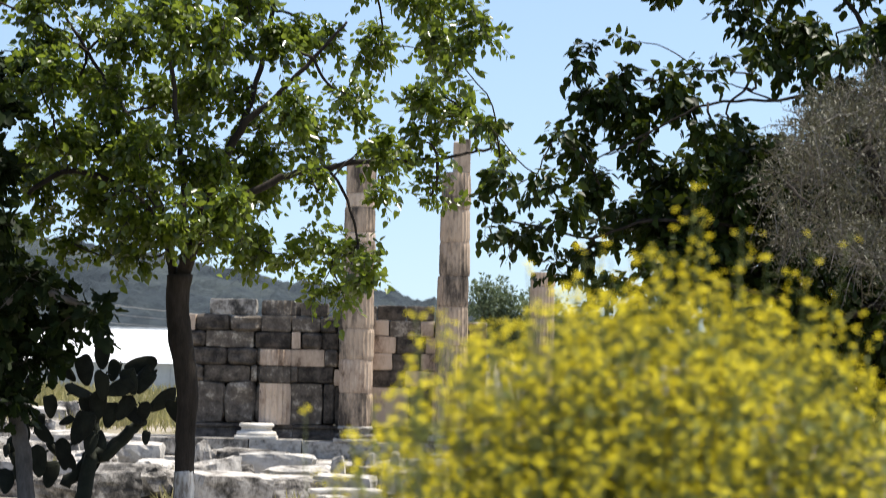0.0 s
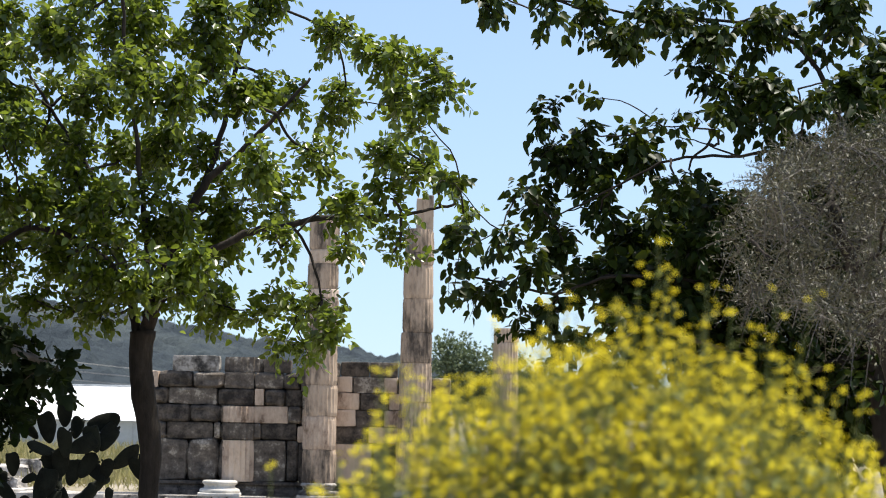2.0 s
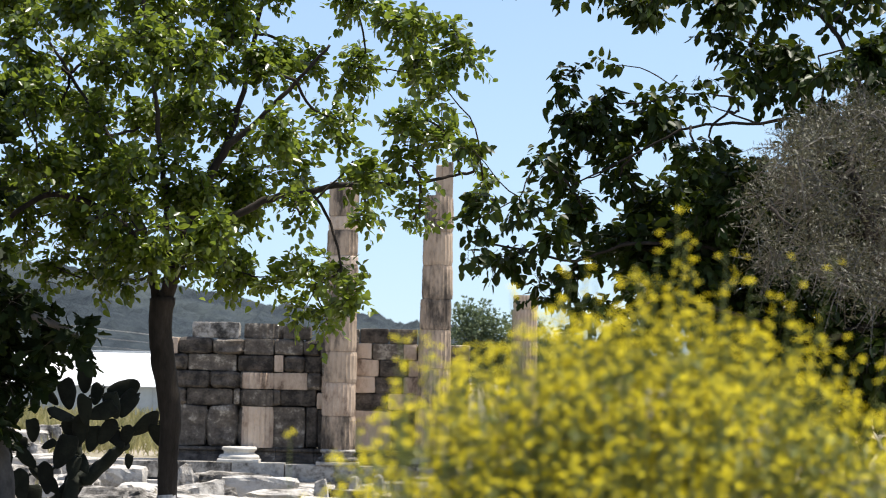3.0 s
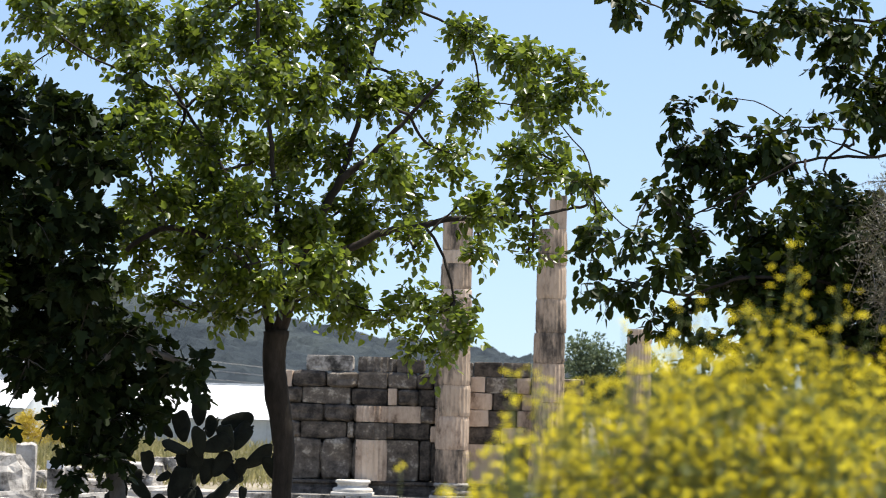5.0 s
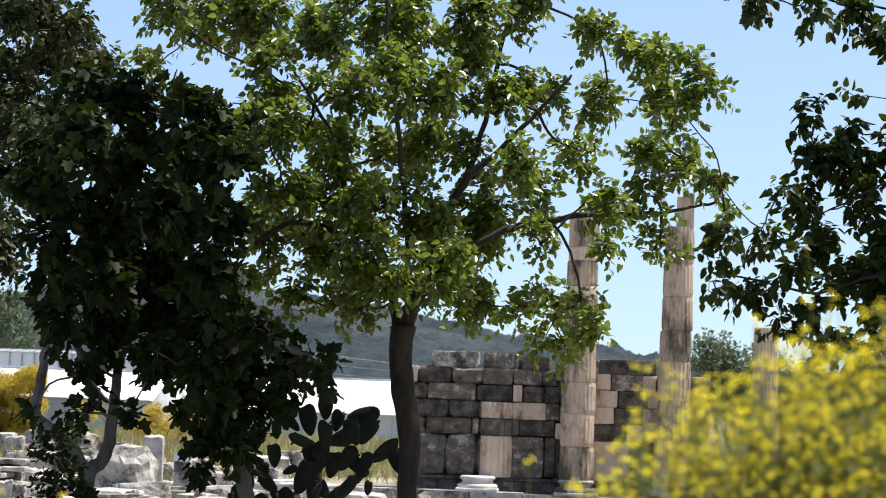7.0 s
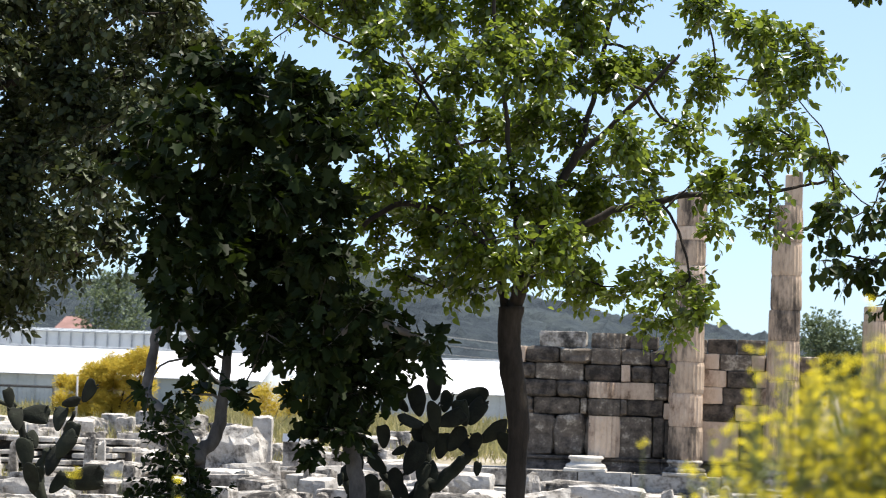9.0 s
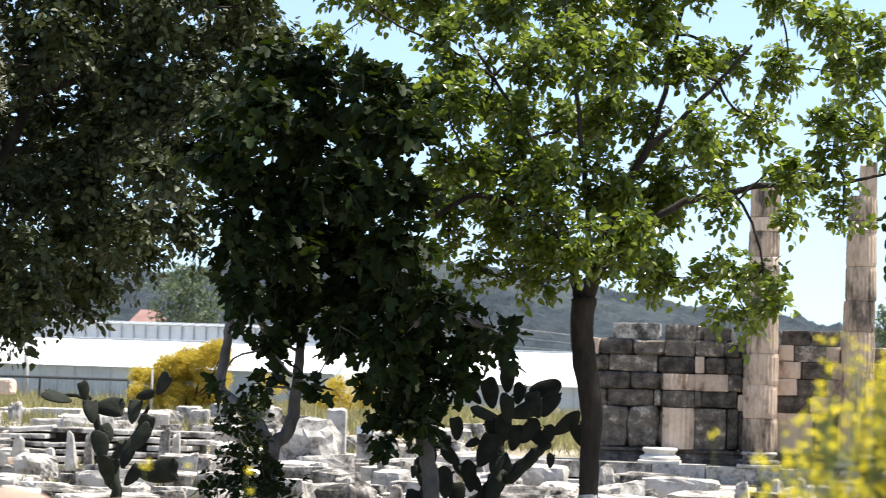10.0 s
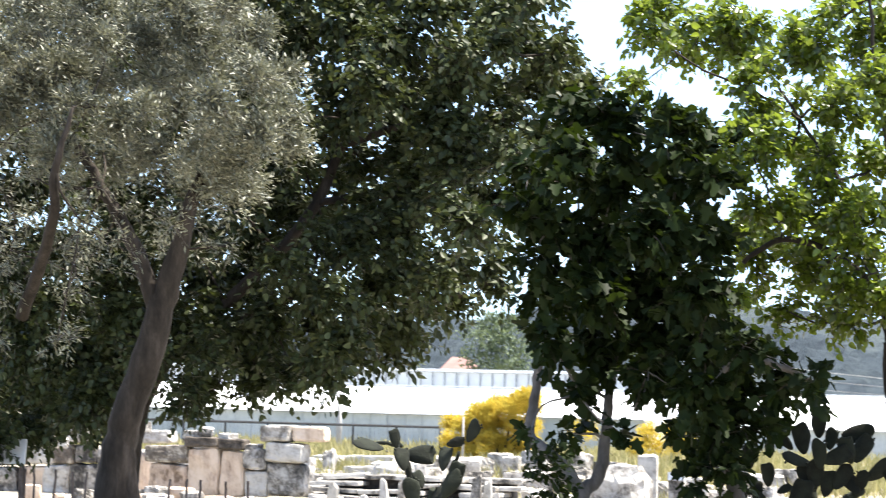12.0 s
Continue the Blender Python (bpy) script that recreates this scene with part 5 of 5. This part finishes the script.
for k, (p, q, d) in enumerate((((-345.4, -24.2), (-331.0, -30.2), 84), ((-330.8, -23.7), (-308.8, -29.9), 84), ((-382.2, -25.5), (-346.4, -30.8), 84), ((-269.3, -21.2), (-260.1, -25.9), 84), ((-264.3, -22.6), (-256.7, -28.6), 82), ((-236.6, -20.0), (-226.5, -27.0), 82), ((-255.3, -19.8), (-244.4, -26.1), 84), ((-299.3, -26.3), (-282.3, -30.8), 80))):
    placed_stone(*p, *q, d, k, "squared pale limestone block at the foot of the grassy slope", False, None, 0.02, 0.8)
for k, (p, q) in enumerate((((-274.8, -41.2), (-254.1, -46.4)), ((-320.0, -50.8), (-297.6, -57.3)), ((-334.9, -43.4), (-321.9, -53.2)), ((-277.4, -52.8), (-259.3, -59.0)), ((-260.2, -47.3), (-243.5, -52.4)))):
    placed_stone(*p, *q, 54.0, k + 3, "large pale limestone block with a sunlit top", False, None, 0.03, 1.0)
placed_stone(-225.9, -26.6, -203.3, -43.1, 62.0, 1, "great rounded grey limestone boulder among the ruins", True, None, 0.0, 1.1)
placed_stone(-231.8, -32.4, -223.8, -43.9, 62.5, 2, "grey limestone boulder leaning on a greater one", True)
placed_stone(-207.0, -20.7, -199.2, -35.7, 69.0, 3, "tall plain limestone slab standing upright", False, None, 0.0, 0.35)
placed_stone(-183.7, -32.8, -176.4, -43.0, 62.0, 5, "pair of upright carved limestone pieces", False, None, 0.1, 0.3)
placed_stone(-176.8, -32.1, -170.4, -42.8, 62.3, 6, "pair of upright carved limestone pieces", False, None, 0.1, 0.3)
for k, (p, q) in enumerate((((-136.6, -56.5), (-107.2, -63.0)), ((-104.0, -58.0), (-81.4, -63.5)), ((-87.6, -41.7), (-65.6, -50.4)), ((-80.6, -51.7), (-38.9, -60.3)), ((-41.4, -49.8), (-8.6, -59.6)), ((-117.8, -46.5), (-104.0, -56.2)), ((-66.2, -45.3), (-34.7, -50.1)), ((-129.2, -40.0), (-108.7, -49.6)))):
    placed_stone(*p, *q, (52.0, 50.5, 59.0, 53.0, 54.5, 56.0, 60.0, 58.5)[k], k, "massive pale limestone block lying before the temple", False, None, 0.03, 1.1)


def info_sign(p, q, d, label, stand=False):
    a, b = spot(*p, d), spot(*q, d)
    x, g = (a.x + b.x) / 2, ground_z((a.x + b.x) / 2, d)
    s = thing("information_sign", (x, d, g), label, "sign", "information signs")
    w, h = abs(b.x - a.x), a.z - b.z
    put("board", rough_block(w, h, 0.05, 3, BOARD, 0.01, 2), s, Matrix.Translation((0, 0, b.z - g + h / 2)) @ Euler((-0.15, 0, 0)).to_matrix().to_4x4(), "blank white board face")
    if stand:
        put("stand", rough_block(w * 0.96, b.z - g + h * 0.3, 0.3, 6, STONE, 0.04, 3), s, Matrix.Translation((0, 0.16, (b.z - g + h * 0.3) / 2)), "squared limestone stand")
        return
    for sx in (-0.36, 0.36):
        put("leg", rough_block(0.06, b.z - g + h * 0.4, 0.06, 5, RUST, 0.02, 1), s, Matrix.Translation((sx * w, 0.06, (b.z - g + h * 0.4) / 2)))


rng_rubble = random.Random(23)
for k in range(22):
    d = rng_rubble.uniform(56.5, 60.0)
    x = rng_rubble.uniform(-0.475, -0.335) * d
    stone(x, d, rng_rubble.uniform(0.3, 0.8), rng_rubble.uniform(0.25, 0.5), rng_rubble.uniform(0.3, 0.6), rng_rubble.uniform(-0.5, 0.5), rng_rubble.gauss(0, 0.1), k, k % 4 == 0, PEACH_STONE if k % 3 == 0 else None, "small broken limestone block before the ruined wall")
for k, (a, b, w, h) in enumerate(((-425.6, -14.7, 0.6, 0.3), (-399.6, -16.6, 0.5, 0.22), (-394.5, -15.5, 0.4, 0.25), (-384.2, -17.1, 0.35, 0.2), (-372.6, -21.6, 0.4, 0.22), (-463.6, -22.0, 0.7, 0.3), (-485.0, -22.9, 0.6, 0.28))):
    p = spot(a, b, 62.35)
    stone(p.x, 62.35, w, h, 0.45, 0.3 * (k % 3 - 1), 0.05, k, False, None, "broken limestone piece lying on the ruined wall", p.z - 0.12)


info_sign((-194.9, -26.4), (-188.0, -29.6), 68.0, "small white information board on a stone stand", True)
info_sign((-495.9, -20.9), (-477.7, -31.9), 33.0, "plain white information board on the bank")


def stakes():
    v, f = [], []
    tube(v, f, smooth_line([(0, 0, -0.15), (0.01, 0, 0.2), (0, 0, 0.4)], (0.026, 0.024, 0.02), 3, 0.004, 2)[0], [0.018] * 7, 6)
    me = mesh_of("stake", v, f, RUST, True)
    for i, (a, b) in enumerate(((-473.5, -43.0), (-464.2, -42.7), (-454.9, -43.4), (-449.0, -43.4), (-410.3, -45.2), (-402.5, -45.0), (-396.9, -45.0), (-385.1, -45.3), (-374.4, -44.9), (-477.6, -42.7), (-495.1, -42.3))):
        d = 33.0 + 0.3 * math.sin(i * 3.1)
        x = a * d / 1000
        ob = new("stake", me)
        ob.matrix_basis = Matrix.Translation((x, d, max(ground_z(x, d), EYE + b * d / 1000 - 0.1))) @ Euler((0.05 * math.sin(i * 2.0), 0.07 * math.sin(i * 1.3), i)).to_matrix().to_4x4()
        tagged(ob, "short rusty stake along the edge of the bank", "stake", "stakes along the bank")


stakes()


def far_house():
    d = 215.0
    p, q = spot(-292.2, 18.4, d), spot(-280.0, 13.4, d)
    x, w, g = (p.x + q.x) / 2, q.x - p.x, ground_z(0, d)
    h = thing("house", (x, d, g), "small far house with a red tiled roof", "house")
    e, r = q.z - g - 0.3, p.z - g
    put("wall", rough_block(w * 0.9, e, 5.0, 2, PLASTER_WALL, 0.005, 1), h, Matrix.Translation((0, 2.5, e / 2)))
    vs = [(-w / 2, -0.4, e), (w / 2, -0.4, e), (w / 2, 5.4, e), (-w / 2, 5.4, e), (-w * 0.32, 2.5, r), (w * 0.32, 2.5, r)]
    put("roof", mesh_of("roof", vs, [(0, 1, 5, 4), (1, 2, 5), (2, 3, 4, 5), (3, 0, 4), (3, 2, 1, 0)], TERRACOTTA), h)


far_house()


def pole(p, q, d, r, name, label, material):
    a, b = spot(*p, d), spot(*q, d)
    g = min(b.z, ground_z(b.x, d))
    v, f = [], []
    tube(v, f, [(0, 0, -0.1), (0, 0, (a.z - g) * 0.5), (0, 0, a.z - g)], (r, r * 0.9, r * 0.75), 8)
    ob = new(name, mesh_of(name, v, f, material, True))
    ob.matrix_basis = Matrix.Translation((b.x, d, g))
    tagged(ob, label, "pole")


pole((-335.2, 1.1), (-334.9, -19.7), 104.0, 0.13, "concrete_pole", "plain grey concrete pole before the greenhouse", CONCRETE)
pole((-282.3, -6.3), (-281.0, -15.1), 93.0, 0.05, "marker_post", "short pale marker post beside the broom bush", CONCRETE)


def cables():
    d = 190.0
    left, right = spot(-236.3, 26.2, d), spot(-62.9, 9.5, d + 25)
    v, f = [], []
    tube(v, f, [(0, 0, -0.3), (0, 0, 4.0)], (0.12, 0.09), 8)
    me = mesh_of("cable_pole", v, f, CONCRETE, True)
    for end in (left, right):
        ob = new("cable_pole", me)
        g = ground_z(end.x, end.y)
        ob.matrix_basis = Matrix.LocRotScale((end.x, end.y, g), None, (1, 1, (end.z + 0.1 - g) / 4.0))
        tagged(ob, "distant concrete pole that carries the cables", "pole", "cable poles")
    for k in range(3):
        drop = Vector((0, 0.1 * k, -0.7 * k))
        a, b = left + drop, right + drop * 0.7
        v, f = [], []
        pts = [a.lerp(b, t / 16) - Vector((0, 0, (0.25 + 0.15 * k) * (1 - (2 * t / 16 - 1) ** 2))) for t in range(17)]
        tube(v, f, pts, [0.017] * 17, 4)
        ob = new("overhead_cable", mesh_of("overhead_cable", v, f, CONCRETE))
        tagged(ob, "thin overhead cable strung across before the hill", "cable", "overhead cables")


cables()


def grass():
    rng = np.random.default_rng(77)
    p, w, f, s = [], [], [], []
    for i in range(2600):
        y = rng.uniform(70, 118)
        x = rng.uniform(-0.46, -0.10) * y
        n = noise.noise(Vector((x * 0.22, y * 0.22, 4)))
        if n < -0.1 or (y < 80 and n < 0.2):
            continue
        g = ground_z(x, y)
        for k in range(16):
            p.append((x + rng.normal() * 0.25, y + rng.normal() * 0.25, g - 0.03))
            w.append((rng.normal() * 0.35, rng.normal() * 0.35, 1.0))
            f.append((rng.normal(), rng.normal(), 0.1))
            s.append(rng.uniform(0.25, 0.75))
    for i in range(260):
        y = rng.uniform(47, 64)
        x = rng.uniform(-0.34, 0.0) * y
        if x > tx(-125) and y > 61.5:
            continue
        g = ground_z(x, y)
        for k in range(14):
            p.append((x + rng.normal() * 0.12, y + rng.normal() * 0.12, g - 0.03))
            w.append((rng.normal() * 0.5, rng.normal() * 0.5, 1.0))
            f.append((rng.normal(), rng.normal(), 0.1))
            s.append(rng.uniform(0.15, 0.5))
    ob = new("dry_grass", leaves_mesh("dry_grass", p, w, f, s, BLADE, GRASS))
    tagged(ob, "tufts of dry yellow-green grass on the slope by the fence", "grass", kind="stuff")


grass()


def earth_mound(a0, a1, b, d, deep, seed):
    """A low rounded hump of bare tan earth, its crown at height b."""
    x0, x1 = a0 * d / 1000, a1 * d / 1000
    base = Vector(((x0 + x1) / 2, d, ground_z(0, d)))
    high, nx, ny, verts, faces = EYE + b * d / 1000 - base.z, 40, 16, [], []
    for j in range(ny + 1):
        for i in range(nx + 1):
            u, v = 2 * i / nx - 1, 2 * j / ny - 1
            rise = max(0.0, (1 - u ** 4)) * max(0.0, 1 - v * v) ** 0.6
            p = Vector((u * (x1 - x0) / 2, v * deep / 2, high * rise - 0.05))
            p.z += (0.03 * noise.noise(p * 5 + Vector((seed, 0, 0))) + 0.012 * noise.noise(p * 17)) * min(1.0, rise * 3)
            verts.append(p)
    for j in range(ny):
        for i in range(nx):
            q = j * (nx + 1) + i
            faces.append((q, q + 1, q + nx + 2, q + nx + 1))
    ob = new("earth_mound", mesh_of("earth_mound", verts, faces, TAN, True))
    ob.matrix_basis = Matrix.Translation(base)
    tagged(ob, "rounded hump of bare tan earth close beside the path", "mound", "earth mounds")


earth_mound(-386.0, -358.0, -46.5, 7.6, 1.1, 3)
earth_mound(-364.0, -308.0, -50.5, 7.2, 1.2, 5)
earth_mound(-342.0, -258.0, -53.0, 6.8, 1.2, 8)
